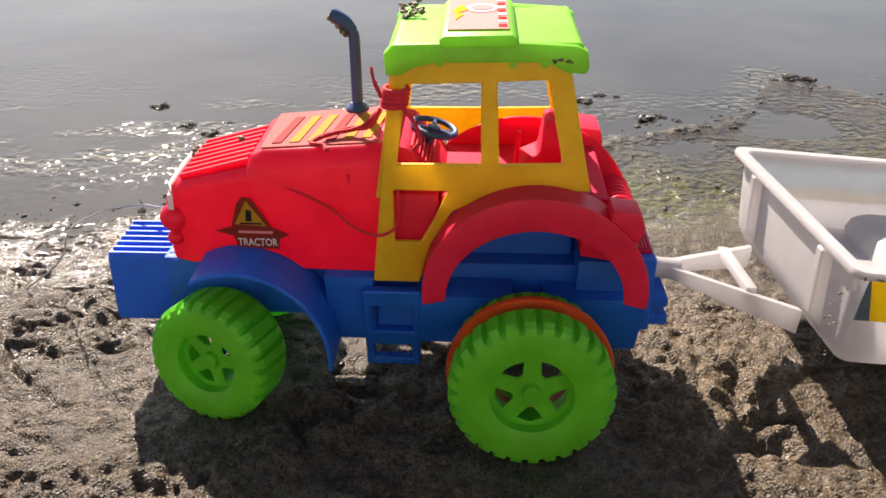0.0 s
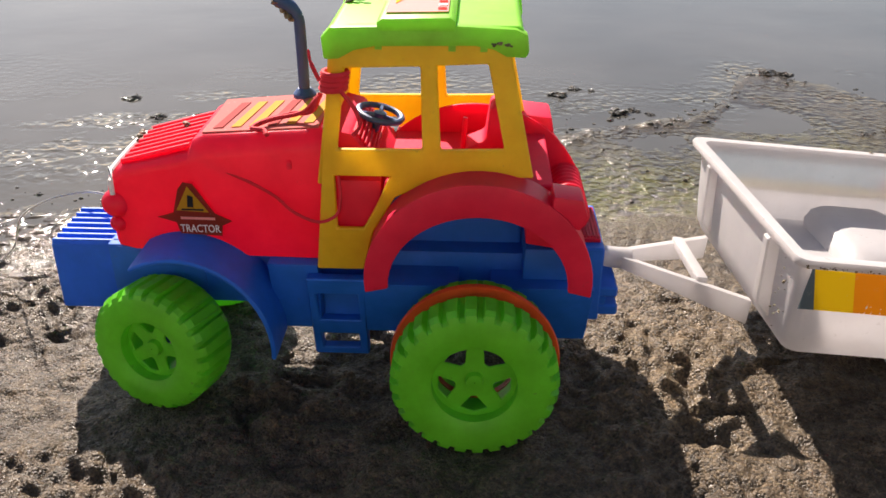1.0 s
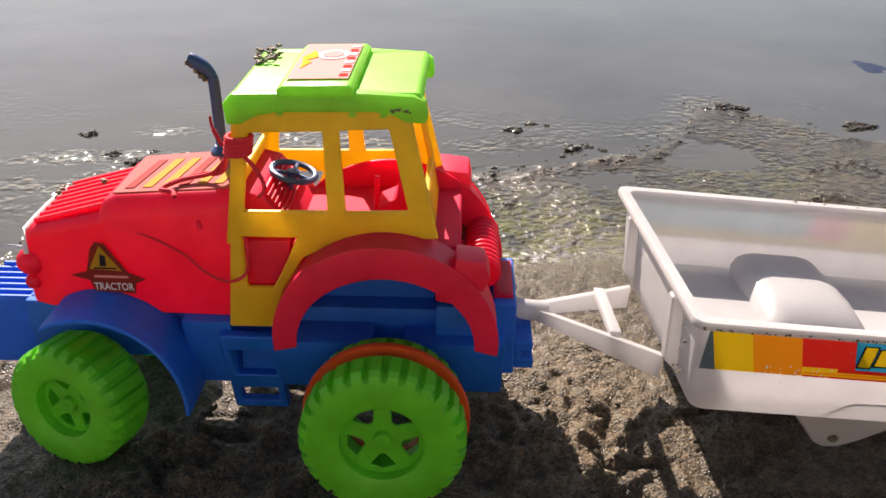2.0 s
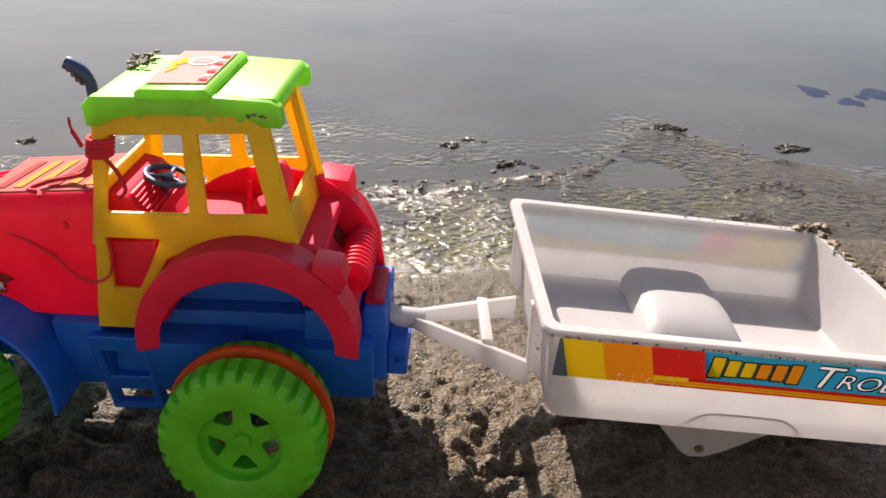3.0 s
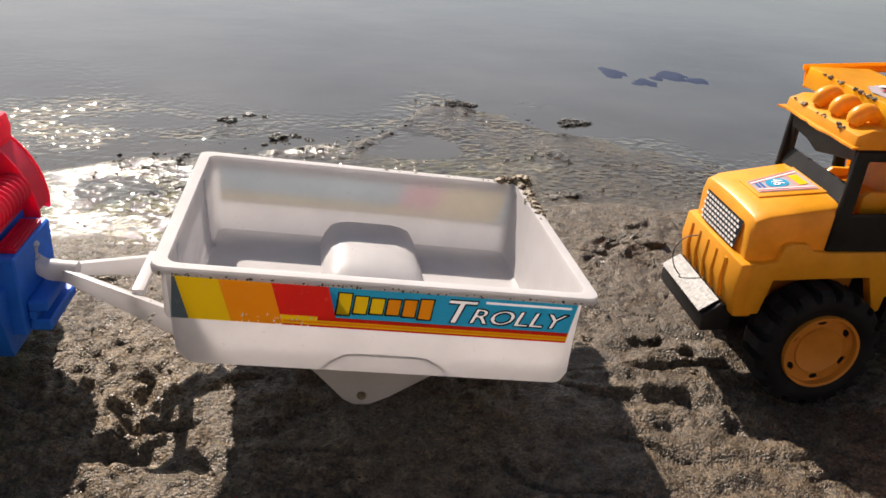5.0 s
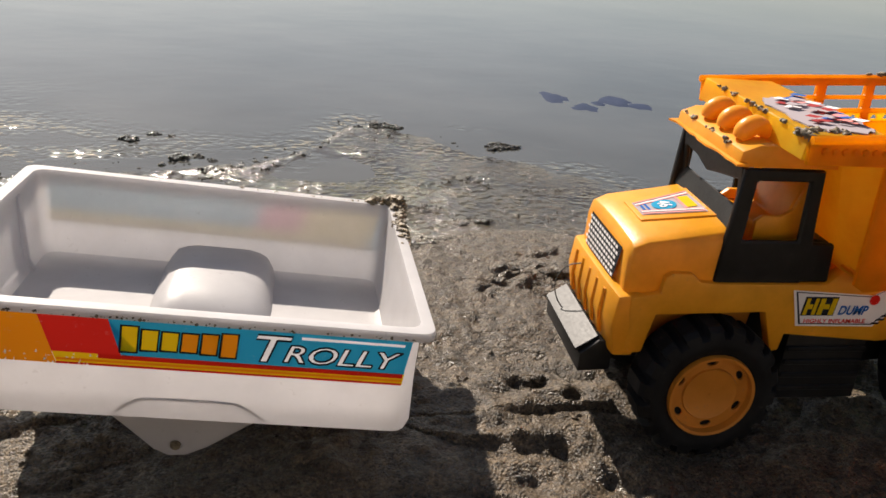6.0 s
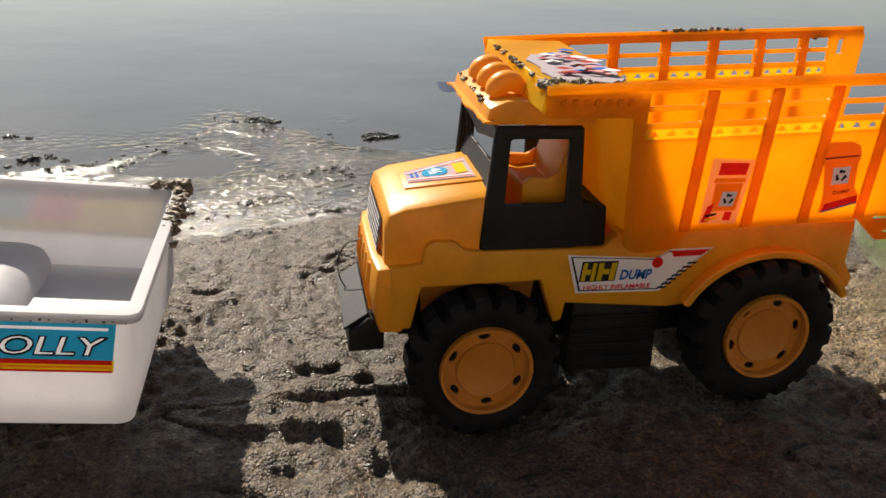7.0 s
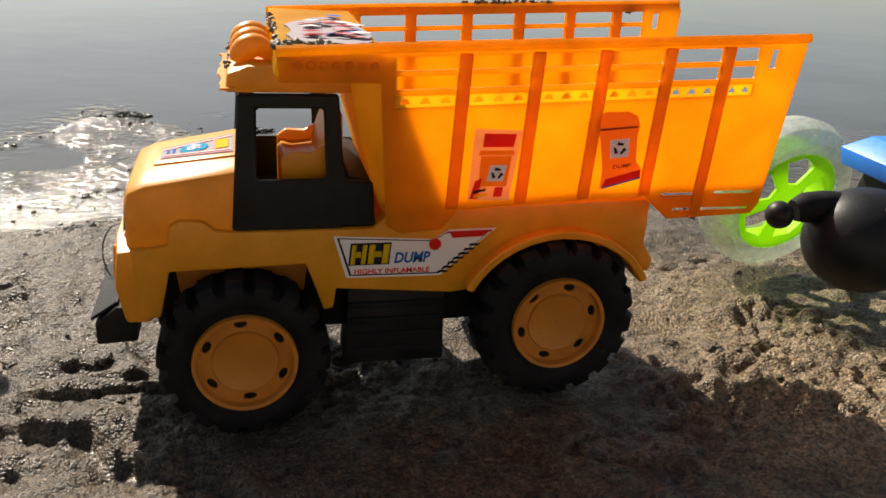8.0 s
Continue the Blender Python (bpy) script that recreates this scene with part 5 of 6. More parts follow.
plate(bm, [(-0.0430, 0.1480), (0.0430, 0.1480), (0.0430, 0.1900), (-0.0430, 0.1900)], [[(-0.0380, 0.1530), (0.0380, 0.1530), (0.0380, 0.1790), (0.020, 0.1770), (0.006, 0.1720), (-0.012, 0.1760), (-0.0380, 0.1810)]], lean, (-0.003, 0, 0))
part("windscreen_frame", bm, BLACK, truck, "black windscreen frame", 0.0008, 1)
bm = bmesh.new()
loft(bm, [[D(0.6880, v, 0.150), D(0.6950, v, 0.1480), D(0.6960, v, 0.1620), D(0.6930, v, 0.1640)] for v in (-0.0430, 0.0430)])
part("scuttle", bm, BLACK, truck, "", 0.0008, 1)
bm = bmesh.new()
dprism(bm, [(0.6960, 0.1130), (0.7580, 0.1130), (0.7580, 0.1240), (0.6960, 0.1200)], -0.0430, 0.0430)
part("cab_floor", bm, BLACK, truck)
bm = bmesh.new()
dprism(bm, [(0.7110, 0.1242), (0.7450, 0.1242), (0.7450, 0.1600), (0.7440, 0.1795), (0.7410, 0.1800), (0.7345, 0.1630), (0.7310, 0.1500), (0.7190, 0.1490), (0.7130, 0.1500), (0.7110, 0.1460)], -0.0300, 0.0180)
seat = part("seat", bm, AMBER, truck, "moulded orange seat", 0.0018, 2)
for v in (-0.0320, 0.0170):
    bm = bmesh.new()
    dprism(bm, [(0.7110, 0.1380), (0.7450, 0.1380), (0.7445, 0.1770), (0.7410, 0.1780), (0.7350, 0.1600), (0.7270, 0.1555), (0.7160, 0.1560), (0.7110, 0.1520)], v - 0.0020, v + 0.0020)
    part("armrest", bm, AMBER, seat, "", 0.0012, 2)
bm = bmesh.new()
dprism(bm, [(0.7470, 0.1245), (0.7595, 0.1245), (0.7595, 0.1420), (0.7470, 0.1445)], -0.0425, 0.0425)
part("cab_rear_box", bm, BLACK, truck, "", 0.001, 1)
# cab roof with beacons
bm = bmesh.new()
dprism(bm, [(0.6830, 0.1910), (0.7500, 0.1910), (0.7500, 0.2040), (0.6950, 0.2050), (0.6845, 0.2010)], -0.0470, 0.0470)
roof = part("cab_roof", bm, AMBER, truck, "amber cab roof with torn front edge", 0.002, 2)
for v in (-0.0290, -0.0060, 0.0170):
    bm = bmesh.new()
    tube(bm, smooth_line([D(0.6900, v, 0.2035), D(0.6935, v, 0.2100), D(0.7010, v, 0.2120), D(0.7100, v, 0.2050)], 4), [0.0044, 0.0054, 0.0060, 0.0063, 0.0065, 0.0065, 0.0064, 0.0062, 0.0058, 0.0053, 0.0046, 0.0038, 0.0026], 14)
    part("beacon", bm, AMBER, roof, "rounded amber roof beacon")
bm = bmesh.new()
rng = random.Random(4)
tongue = []
for i in range(16):
    v = -0.050 + 0.100 * i / 15
    tongue.append((0.6815 - 0.0030 * rng.random(), v))
plate(bm, [(0.6880, -0.0500), *tongue, (0.6880, 0.0500)], [], lambda x, v: D(x, v, 0.1930 + 0.05 * (x - 0.685)), (0, 0, 0.0012))
part("flash_edge", bm, AMBER, roof, "ragged moulding edge")

# tipper bed: two slatted sides, floor, nose board and over-cab shelf
BED_OUT = [(0.7090, 0.2020), (0.7590, 0.2020), (0.7640, 0.1250), (0.7720, 0.1200), (0.7950, 0.1220), (0.8030, 0.1330), (0.9110, 0.1390), (0.9280, 0.1245), (0.9820, 0.1265), (0.9860, 0.1330), (0.9930, 0.2250), (0.9905, 0.2300), (0.7660, 0.2205), (0.7080, 0.2165)]
COLS = ((0.7660, 0.7975), (0.8045, 0.8360), (0.8425, 0.8720), (0.8790, 0.9090), (0.9150, 0.9430), (0.9490, 0.9650))


def bed_rise(x):
    return 0.0420 * (x - 0.766)


BED_HOLES = []
for x0, x1 in COLS:
    for z0, z1 in ((0.2082, 0.2154), (0.1985, 0.2054)):
        BED_HOLES.append([(x0, z0 + bed_rise(x0)), (x1, z0 + bed_rise(x1)), (x1, z1 + bed_rise(x1)), (x0, z1 + bed_rise(x0))])
    BED_HOLES.append([(x0, 0.1892 + bed_rise(x0)), (x1, 0.1892 + bed_rise(x1)), (x1, 0.1955 + bed_rise(x1)), (x0, 0.1955 + bed_rise(x0))])
BED_HOLES.append([(0.9720, 0.2120), (0.9765, 0.2125), (0.9770, 0.2230), (0.9725, 0.2225)])
BED_HOLES += [rect(0.9220, 0.1385, 0.9490, 0.1405), rect(0.9550, 0.1390, 0.9810, 0.1412), rect(0.9310, 0.1290, 0.9800, 0.1310)]
for s in (-1, 1):
    bm = bmesh.new()
    plate(bm, BED_OUT, BED_HOLES, lambda x, z, s=s: D(x, s * (0.0690 + 0.05 * (z - 0.12)), z), (0, -s * 0.0028, 0))
    panel = part("bed_side", bm, BED, truck, "translucent orange slatted tipper side", 0.0005, 1)
    out_at = lambda x, z, s=s: D(x, s * (0.0690 + 0.05 * (z - 0.12)), z)
    # thin strips with cut-outs in the lowest row of slots, sunlight painted as paler yellow
    for x0, x1 in COLS:
        n = 3 if x1 - x0 > 0.02 else 2
        cuts = []
        for k in range(n):
            a, b = x0 + (x1 - x0) * (k + 0.22) / n, x0 + (x1 - x0) * (k + 0.78) / n
            cuts.append([(a, 0.1908 + bed_rise(a)), (b, 0.1908 + bed_rise(b)), (a + 0.68 * (b - a), 0.1938 + bed_rise(b)), (a + 0.32 * (b - a), 0.1938 + bed_rise(a))])
        bm = bmesh.new()
        plate(bm, [(x0 - 0.0004, 0.1888 + bed_rise(x0)), (x1 + 0.0004, 0.1888 + bed_rise(x1)), (x1 + 0.0004, 0.1959 + bed_rise(x1)), (x0 - 0.0004, 0.1959 + bed_rise(x0))], cuts,
              lambda x, z, s=s: D(x, s * (0.0690 + 0.05 * (z - 0.12) - 0.0012), z), (0, -s * 0.0008, 0))
        part("slot_strip", bm, BED_SUNLIT, panel, "thin orange strip with cut-outs, sunlight painted as yellow")
    # raised ribs and top rail
    for i in range(5):
        x = 0.5 * (COLS[i][1] + COLS[i + 1][0])
        lo = 0.1345 + 0.05 * (x - 0.80) if x < 0.915 else 0.1270
        bm = bmesh.new()
        plate(bm, [(x - 0.0034 - 0.002, lo), (x + 0.0034 - 0.002, lo), (x + 0.0034, 0.2165 + bed_rise(x)), (x - 0.0034, 0.2165 + bed_rise(x))],
              [], out_at, (0, s * 0.0022, 0))
        part("rib", bm, BED, panel, "", 0.0006, 1)
    bm = bmesh.new()
    tube(bm, [Vector(out_at(0.708, 0.2170)) + Vector((0, s * 0.001, 0)), Vector(out_at(0.766, 0.2200)) + Vector((0, s * 0.001, 0)), Vector(out_at(0.992, 0.2295)) + Vector((0, s * 0.001, 0))], 0.0026, 8)
    part("top_rail", bm, BED, panel)
    for k in range(7):
        bm = bmesh.new()
        lathe(bm, [(0.0003, 0), (0.0022, 0), (0.0018, s * 0.0012), (0.0003, s * 0.0014)], Vector(out_at(0.718 + 0.0062 * k, 0.2105)), 10)
        part("stud", bm, BED, panel)
bm = bmesh.new()
dprism(bm, [(0.7640, 0.1300), (0.8030, 0.1370), (0.9120, 0.1420), (0.9860, 0.1430), (0.9860, 0.1460), (0.9100, 0.1450), (0.8030, 0.1400), (0.7640, 0.1330)], -0.0655, 0.0655)
part("bed_floor", bm, BED, truck, "", 0.0006, 1)
# nose board and shelf take the lit copy, their sunlight painted in the colour
bm = bmesh.new()
rings = []
for z, front in ((0.2165, 0.7445), (0.195, 0.7470), (0.170, 0.7520), (0.145, 0.7590), (0.128, 0.7640)):
    side_v = 0.0672 + 0.05 * (z - 0.128)
    line = [(0.7655, -side_v), (front, -0.050), (front, 0.050), (0.7655, side_v)]
    rings.append([D(x, v, z) for x, v in line] + [D(x + 0.0025, 0.985 * v, z) for x, v in line[::-1]])
loft(bm, rings)
part("bed_nose", bm, BED_SUNLIT, truck, "", 0.0006, 1)
bm = bmesh.new()
dprism(bm, [(0.7070, 0.2040), (0.7100, 0.2040), (0.7120, 0.2160), (0.7600, 0.2165), (0.7600, 0.2185), (0.7095, 0.2190)], -0.0700, 0.0700)
shelf = part("cab_shelf", bm, BED_SUNLIT, truck, "orange shelf over the cab", 0.0006, 1)
shelf_top = lambda x, v: D(x, v, 0.2190)
bm = bmesh.new()
rng = random.Random(9)
edge = []
for i in range(40):
    a = 2 * math.pi * i / 40
    edge.append((0.7370 + (0.0190 + 0.004 * rng.random()) * math.copysign(abs(math.cos(a)) ** 0.5, math.cos(a)), -0.026 + (0.036 + 0.006 * rng.random()) * math.copysign(abs(math.sin(a)) ** 0.5, math.sin(a))))
plate(bm, edge, [], shelf_top, (0, 0, 0.0009))
peel = part("peeled_sticker", bm, P_GREY, shelf, "torn pink and white sticker crusted with mud", smooth=0)
for k in range(34):
    bm = bmesh.new()
    x, v = 0.723 + 0.028 * rng.random(), -0.055 + 0.060 * rng.random()
    flat_sheet(bm, [(x + 0.006 * rng.random(), v), (x + 0.010, v + 0.003), (x + 0.004, v + 0.006 + 0.004 * rng.random()), (x - 0.002, v + 0.004)], shelf_top, (0, 0, 0.0012 + 0.0001 * k))
    part("print_scrap", bm, (P_PINK, P_DULL, P_GREY, P_BLUE, P_WHITE, P_DULL)[k % 6], peel, smooth=0)

# printed stickers on the near side
on_bed = lambda x, z: D(x, -(0.0690 + 0.05 * (z - 0.12)), z)


def bar(parent, outline, lift, m, name="print_bar", at=on_bed):
    bm = bmesh.new()
    flat_sheet(bm, outline, at, (0, -lift, 0))
    return part(name, bm, m, parent, smooth=0)


def recycle(parent, cx, cz, r, lift, at=on_bed):
    for k in range(3):
        a = radians(90 + 120 * k)
        p = lambda ang, rad: (cx + rad * math.cos(ang), cz + rad * math.sin(ang))
        bar(parent, [p(a - 0.75, r), p(a + 0.25, r), p(a + 0.25, r * 1.2), p(a + 0.75, r * 0.75), p(a + 0.25, r * 0.35), p(a + 0.25, r * 0.55), p(a - 0.75, r * 0.55)], lift, P_BLACK, "arrow", at)


# white paper base, tinted for the bed's orange backlight
st = bar(truck, [(0.8075, 0.1392), (0.8308, 0.1385), (0.8350, 0.1780), (0.8088, 0.1790)], 0.0006, P_BACKLIT, "bin_sticker")
tagged(st, "white and orange recycling bin sticker")
bar(st, [(0.8135, 0.1690), (0.8305, 0.1690), (0.8315, 0.1762), (0.8140, 0.1765)], 0.0010, P_RED, "logo_block")
bar(st, [(0.8115, 0.1645), (0.8315, 0.1645), (0.8308, 0.1672), (0.8125, 0.1672)], 0.0010, P_ORANGE, "bin_lid")
bar(st, [(0.8130, 0.1470), (0.8285, 0.1470), (0.8300, 0.1640), (0.8130, 0.1640)], 0.0010, P_ORANGE, "bin_body")
bar(st, [(0.8085, 0.1400), (0.8130, 0.1400), (0.8145, 0.1520), (0.8108, 0.1500)], 0.0012, P_RED)
bar(st, [(0.8100, 0.1430), (0.8170, 0.1445), (0.8172, 0.1460), (0.8103, 0.1448)], 0.0014, P_BLACK)
bar(st, [(0.8105, 0.1405), (0.8180, 0.1420), (0.8182, 0.1435), (0.8108, 0.1423)], 0.0014, P_YELLOW)
bar(st, [(0.8215, 0.1410), (0.8262, 0.1410), (0.8268, 0.1465), (0.8222, 0.1465)], 0.0013, P_RED)
bar(st, [(0.8172, 0.1500), (0.8262, 0.1500), (0.8277, 0.1590), (0.8185, 0.1590)], 0.0013, P_WHITE, "print_panel")
recycle(st, 0.8225, 0.1545, 0.0034, 0.0017)
st = bar(truck, [(0.8830, 0.1440), (0.9068, 0.1500), (0.9060, 0.1560), (0.9025, 0.1600), (0.9005, 0.1750), (0.9015, 0.1800), (0.8990, 0.1860), (0.8930, 0.1885), (0.8800, 0.1880), (0.8750, 0.1850), (0.8755, 0.1770), (0.8790, 0.1740), (0.8830, 0.1560)], 0.0006, P_BIN, "bin_sticker")
tagged(st, "orange bin-shaped recycling sticker")
bar(st, [(0.8842, 0.1445), (0.9060, 0.1505), (0.9060, 0.1555), (0.8855, 0.1500)], 0.0010, P_RED)
bar(st, [(0.8842, 0.1443), (0.9060, 0.1502), (0.9060, 0.1512), (0.8842, 0.1453)], 0.0013, P_BLUE)
bar(st, [(0.8862, 0.1620), (0.8970, 0.1630), (0.8960, 0.1735), (0.8850, 0.1725)], 0.0010, P_WHITE, "print_panel")
recycle(st, 0.8910, 0.1678, 0.0038, 0.0014)
lettering("DUMP", 0.0022, lambda u, v: Vector(on_bed(0.8888 + u, 0.1560 + v + 0.10 * u)), (0, -0.0012, 0), P_BROWN, st, width=0.0105)
bar(st, [(0.8765, 0.1775), (0.8998, 0.1795), (0.8998, 0.1805), (0.8765, 0.1787)], 0.0010, P_BROWN)
# long flank sticker on the running board
flank = lambda x, z: D(x, -0.0500, z)
st = bar(truck, [(0.7455, 0.0868), (0.8000, 0.0862), (0.8100, 0.0960), (0.8320, 0.1148), (0.8040, 0.1145), (0.7950, 0.1090), (0.7380, 0.1125)], 0.0006, P_WHITE, "flank_sticker", flank)
tagged(st, "white red and blue printed flank sticker")
for k, m, lift in ((0.955, P_BLACK, 0.0007), (0.925, P_WHITE, 0.0008)):
    bar(st, [(0.783 + k * (x - 0.783), 0.1005 + (2 * k - 1) * (z - 0.1005)) for x, z in ((0.7455, 0.0868), (0.8000, 0.0862), (0.8100, 0.0960), (0.8320, 0.1148), (0.8040, 0.1145), (0.7950, 0.1090), (0.7380, 0.1125))], lift, m, "print_border", flank)
for x, w in ((0.7475, 0.0085), (0.7572, 0.0115)):
    bar(st, [(x - 0.0010, 0.0945), (x + w + 0.0010, 0.0945), (x + w + 0.0022, 0.1080), (x + 0.0002, 0.1080)], 0.0010, P_BLACK, "logo_outline", flank)
    bar(st, [(x, 0.0954), (x + 0.3 * w, 0.0954), (x + 0.3 * w + 0.0012, 0.1071), (x + 0.0012, 0.1071)], 0.0016, P_YELLOW, "logo_block", flank)
    bar(st, [(x + 0.7 * w, 0.0954), (x + w, 0.0954), (x + w + 0.0012, 0.1071), (x + 0.7 * w + 0.0012, 0.1071)], 0.0016, P_YELLOW, "logo_block", flank)
    bar(st, [(x + 0.3 * w, 0.0995), (x + 0.7 * w, 0.0995), (x + 0.7 * w, 0.1030), (x + 0.3 * w, 0.1030)], 0.0016, P_YELLOW, "logo_block", flank)
lettering("DUMP", 0.0068, lambda u, v: Vector(flank(0.7725 + u, 0.0950 + v)), (0, -0.0012, 0), P_BLUE, st, width=0.0210, shear=0.2, bold=0.03)
lettering("HIGHLY INFLAMABLE", 0.0032, lambda u, v: Vector(flank(0.7500 + u, 0.0890 + v)), (0, -0.0012, 0), P_RED, st, width=0.0435, bold=0.02)
for k in range(7):
    a = 0.7975 + 0.0030 * k
    z = 0.0882 + 0.0027 * k
    bar(st, [(a, z), (a + 0.0060, z), (a + 0.0072, z + 0.0014), (a + 0.0012, z + 0.0014)], 0.0012, P_BLACK, "hatch_bar", flank)
bar(st, [(0.8060, 0.1095), (0.8240, 0.1100), (0.8290, 0.1140), (0.8040, 0.1135)], 0.0012, P_RED, "print_bar", flank)
bar(st, ring2(0.7960, 0.1060, 0.0036, 14), 0.0014, P_RED, "print_bar", flank)

# side tank, wheels
for s in (-1, 1):
    bm = bmesh.new()
    box(bm, 0.7460 - TX, 0.8060 - TX, *sorted((s * 0.0460, s * 0.0180)), 0.0280, 0.0800, 0.0015)
    tank = part("side_tank", bm, BLACK, truck, "black ribbed side tank", 0.0015, 2)
    for k in range(4):
        bm = bmesh.new()
        box(bm, 0.7475 - TX, 0.8045 - TX, *sorted((s * 0.0450, s * 0.0472)), 0.0350 + 0.0100 * k, 0.0385 + 0.0100 * k)
        part("rib", bm, BLACK, tank, soft=0.0004, seg=1)


def truck_wheel(name, m, R, width=0.0330):
    hub = new(name)
    hub.empty_display_size = 0.01
    hub.parent, hub.matrix_local = truck, m
    tagged(hub, "black lugged tyre on ochre plastic hub")
    part("tyre", treaded(R, width, 18, 0.0050, 0.0285), RUBBER, hub, "black chunky tyre", smooth=30)
    part("rim", spoked(0.0290, 0.0045, 6, 0.0028, 0.0225, 0, 0.002, "oval"), HUB, hub, "ochre rim with oval holes", 0.0003, 1)
    bm = bmesh.new()
    lathe(bm, [(0.0262, 0.0052), (0.0264, -0.0004), (0.0284, -0.0008), (0.0290, 0.0020), (0.0288, 0.0056)], n=48)
    part("rim_lip", bm, HUB, hub)
    bm = bmesh.new()
    lathe(bm, [(0.0004, 0.0036), (0.0165, 0.0036), (0.0178, 0.0030), (0.0185, 0.0046), (0.0004, 0.0046)], n=36)
    part("hub_disc", bm, HUB, hub)
    bm = bmesh.new()
    lathe(bm, [(0.0004, 0.0070), (0.0275, 0.0070), (0.0275, 0.0090), (0.0004, 0.0090)], n=24)
    part("backing", bm, BLACK, hub)


truck_wheel("front_wheel", pose(0.6885 - TX, -0.0700, 0.0460, -2, 10, 0), 0.0475)
truck_wheel("front_wheel", pose(0.6885 - TX, 0.0700, 0.0460, 0, 0, 180), 0.0475)
truck_wheel("rear_wheel", pose(0.8705 - TX, -0.0680, 0.0585, -2, 30, 0), 0.0500)
truck_wheel("rear_wheel", pose(0.8705 - TX, 0.0680, 0.0585, 0, 0, 180), 0.0500)
for x, z in ((0.6885, 0.0460), (0.8705, 0.0585)):
    bm = bmesh.new()
    lathe(bm, [(0.0004, -0.062), (0.0035, -0.062), (0.0035, 0.062), (0.0004, 0.062)], (x - TX, 0, z), 12)
    part("axle", bm, BLACK, truck)
bm = bmesh.new()
dprism(bm, [(0.655, 0.062), (0.722, 0.062), (0.726, 0.0938), (0.651, 0.0930)], -0.0300, 0.0300)
part("wheel_well", bm, HUB, truck)

# ---- toy with the clear wheel beside the truck ----
racer = thing("toy_motorbike", pose(1.14, 0.60, 0.0), "toy with clear lime wheel black ball and blue body", "toy vehicle")
wm = pose(-0.008, 0.024, 0.0700, 12, 0, 6)
bm = bmesh.new()
lathe(bm, [(0.046, 0.000), (0.056, -0.002), (0.066, 0.006), (0.069, 0.018), (0.066, 0.030), (0.056, 0.038), (0.046, 0.036), (0.054, 0.018)], n=48)
bm.transform(wm)
wheel = part("wheel", bm, CLEAR, racer, "cloudy clear hollow tyre")
bm = bmesh.new()
hs = [[(p * math.cos(a), p * math.sin(a)) for p, a in ((0.016, b - 0.32), (0.037, b - 0.42), (0.040, b), (0.037, b + 0.42), (0.016, b + 0.32))] for b in (2 * math.pi * (k + 0.15) / 5 for k in range(5))]
plate(bm, ring2(0, 0, 0.0480, 40), hs, lambda u, w: (u, 0.004, w), (0, 0.004, 0))
lathe(bm, [(0.0440, 0.0085), (0.0480, 0.0085), (0.0480, 0.030), (0.0440, 0.030)], n=40)
bm.transform(wm)
part("rim", bm, LIME, wheel, "fluorescent lime five-spoke rim", 0.0008, 1)
bm = bmesh.new()
bmesh.ops.create_uvsphere(bm, u_segments=36, v_segments=22, radius=0.0385, matrix=pose(-0.0320, -0.095, 0.0860) @ Matrix.Diagonal((1.08, 1.0, 0.95, 1)))
ball = part("ball", bm, BLACK, racer, "smooth black plastic ball with slots", smooth=60)
bm = bmesh.new()
lathe(bm, [(0.0020, -0.0372), (0.0042, -0.0370), (0.0040, -0.0395), (0.0020, -0.0400)], (0, 0, 0), 16)
bm.transform(pose(-0.0350, -0.095, 0.0860) @ pose(0, 0, 0, -52, 0, -4))
part("screw_hole", bm, RUBBER, ball)
for k in range(5):
    bm = bmesh.new()
    tube(bm, [(-0.0180 + 0.0045 * k, -0.116, 0.1165 - 0.0004 * k * k), (-0.0120 + 0.0048 * k, -0.126, 0.1080 - 0.0006 * k * k)], 0.0011, 6)
    part("slot", bm, RUBBER, ball)
bm = bmesh.new()
tube(bm, [(-0.040, -0.084, 0.1060), (-0.060, -0.084, 0.1075), (-0.076, -0.084, 0.1070), (-0.084, -0.084, 0.1050)], [0.0105, 0.0112, 0.0105, 0.0075], 16)
nozzle = part("nozzle", bm, RUBBER, racer, "grey black stub with round end cap")
bm = bmesh.new()
bmesh.ops.create_uvsphere(bm, u_segments=18, v_segments=12, radius=0.0095, matrix=pose(-0.096, -0.086, 0.1030))
part("end_cap", bm, BLACK, nozzle)
bm = bmesh.new()
box(bm, 0.004, 0.110, -0.085, -0.030, 0.095, 0.124, 0.004)
frame_block = part("frame_block", bm, BLACK, racer, "", 0.005, 2)
bm = bmesh.new()
loft(bm, [[(-0.008, -0.090, 0.1200), (0.110, -0.090, 0.1200), (0.110, -0.026, 0.1200), (-0.008, -0.026, 0.1200)], [(-0.010, -0.092, 0.1330), (0.110, -0.092, 0.1330), (0.110, -0.024, 0.1330), (-0.010, -0.024, 0.1330)], [(0.006, -0.080, 0.1440), (0.110, -0.080, 0.1440), (0.110, -0.036, 0.1440), (0.006, -0.036, 0.1440)]])
lathe(bm, [(0.003, 0.1430), (0.0130, 0.1430), (0.0130, 0.1490), (0.0110, 0.1500), (0.0085, 0.1465), (0.003, 0.1465)], (0.032, -0.060, 0), 24, "z")
part("blue_cover", bm, SKY_BLUE, racer, "bright blue plastic cover", 0.003, 2)
white_wheel = new("white_wheel")
white_wheel.parent = racer
tagged(white_wheel, "pale treaded wheel")
white_wheel.matrix_local = pose(0.0480, -0.150, 0.0440, 0, 0, 24)
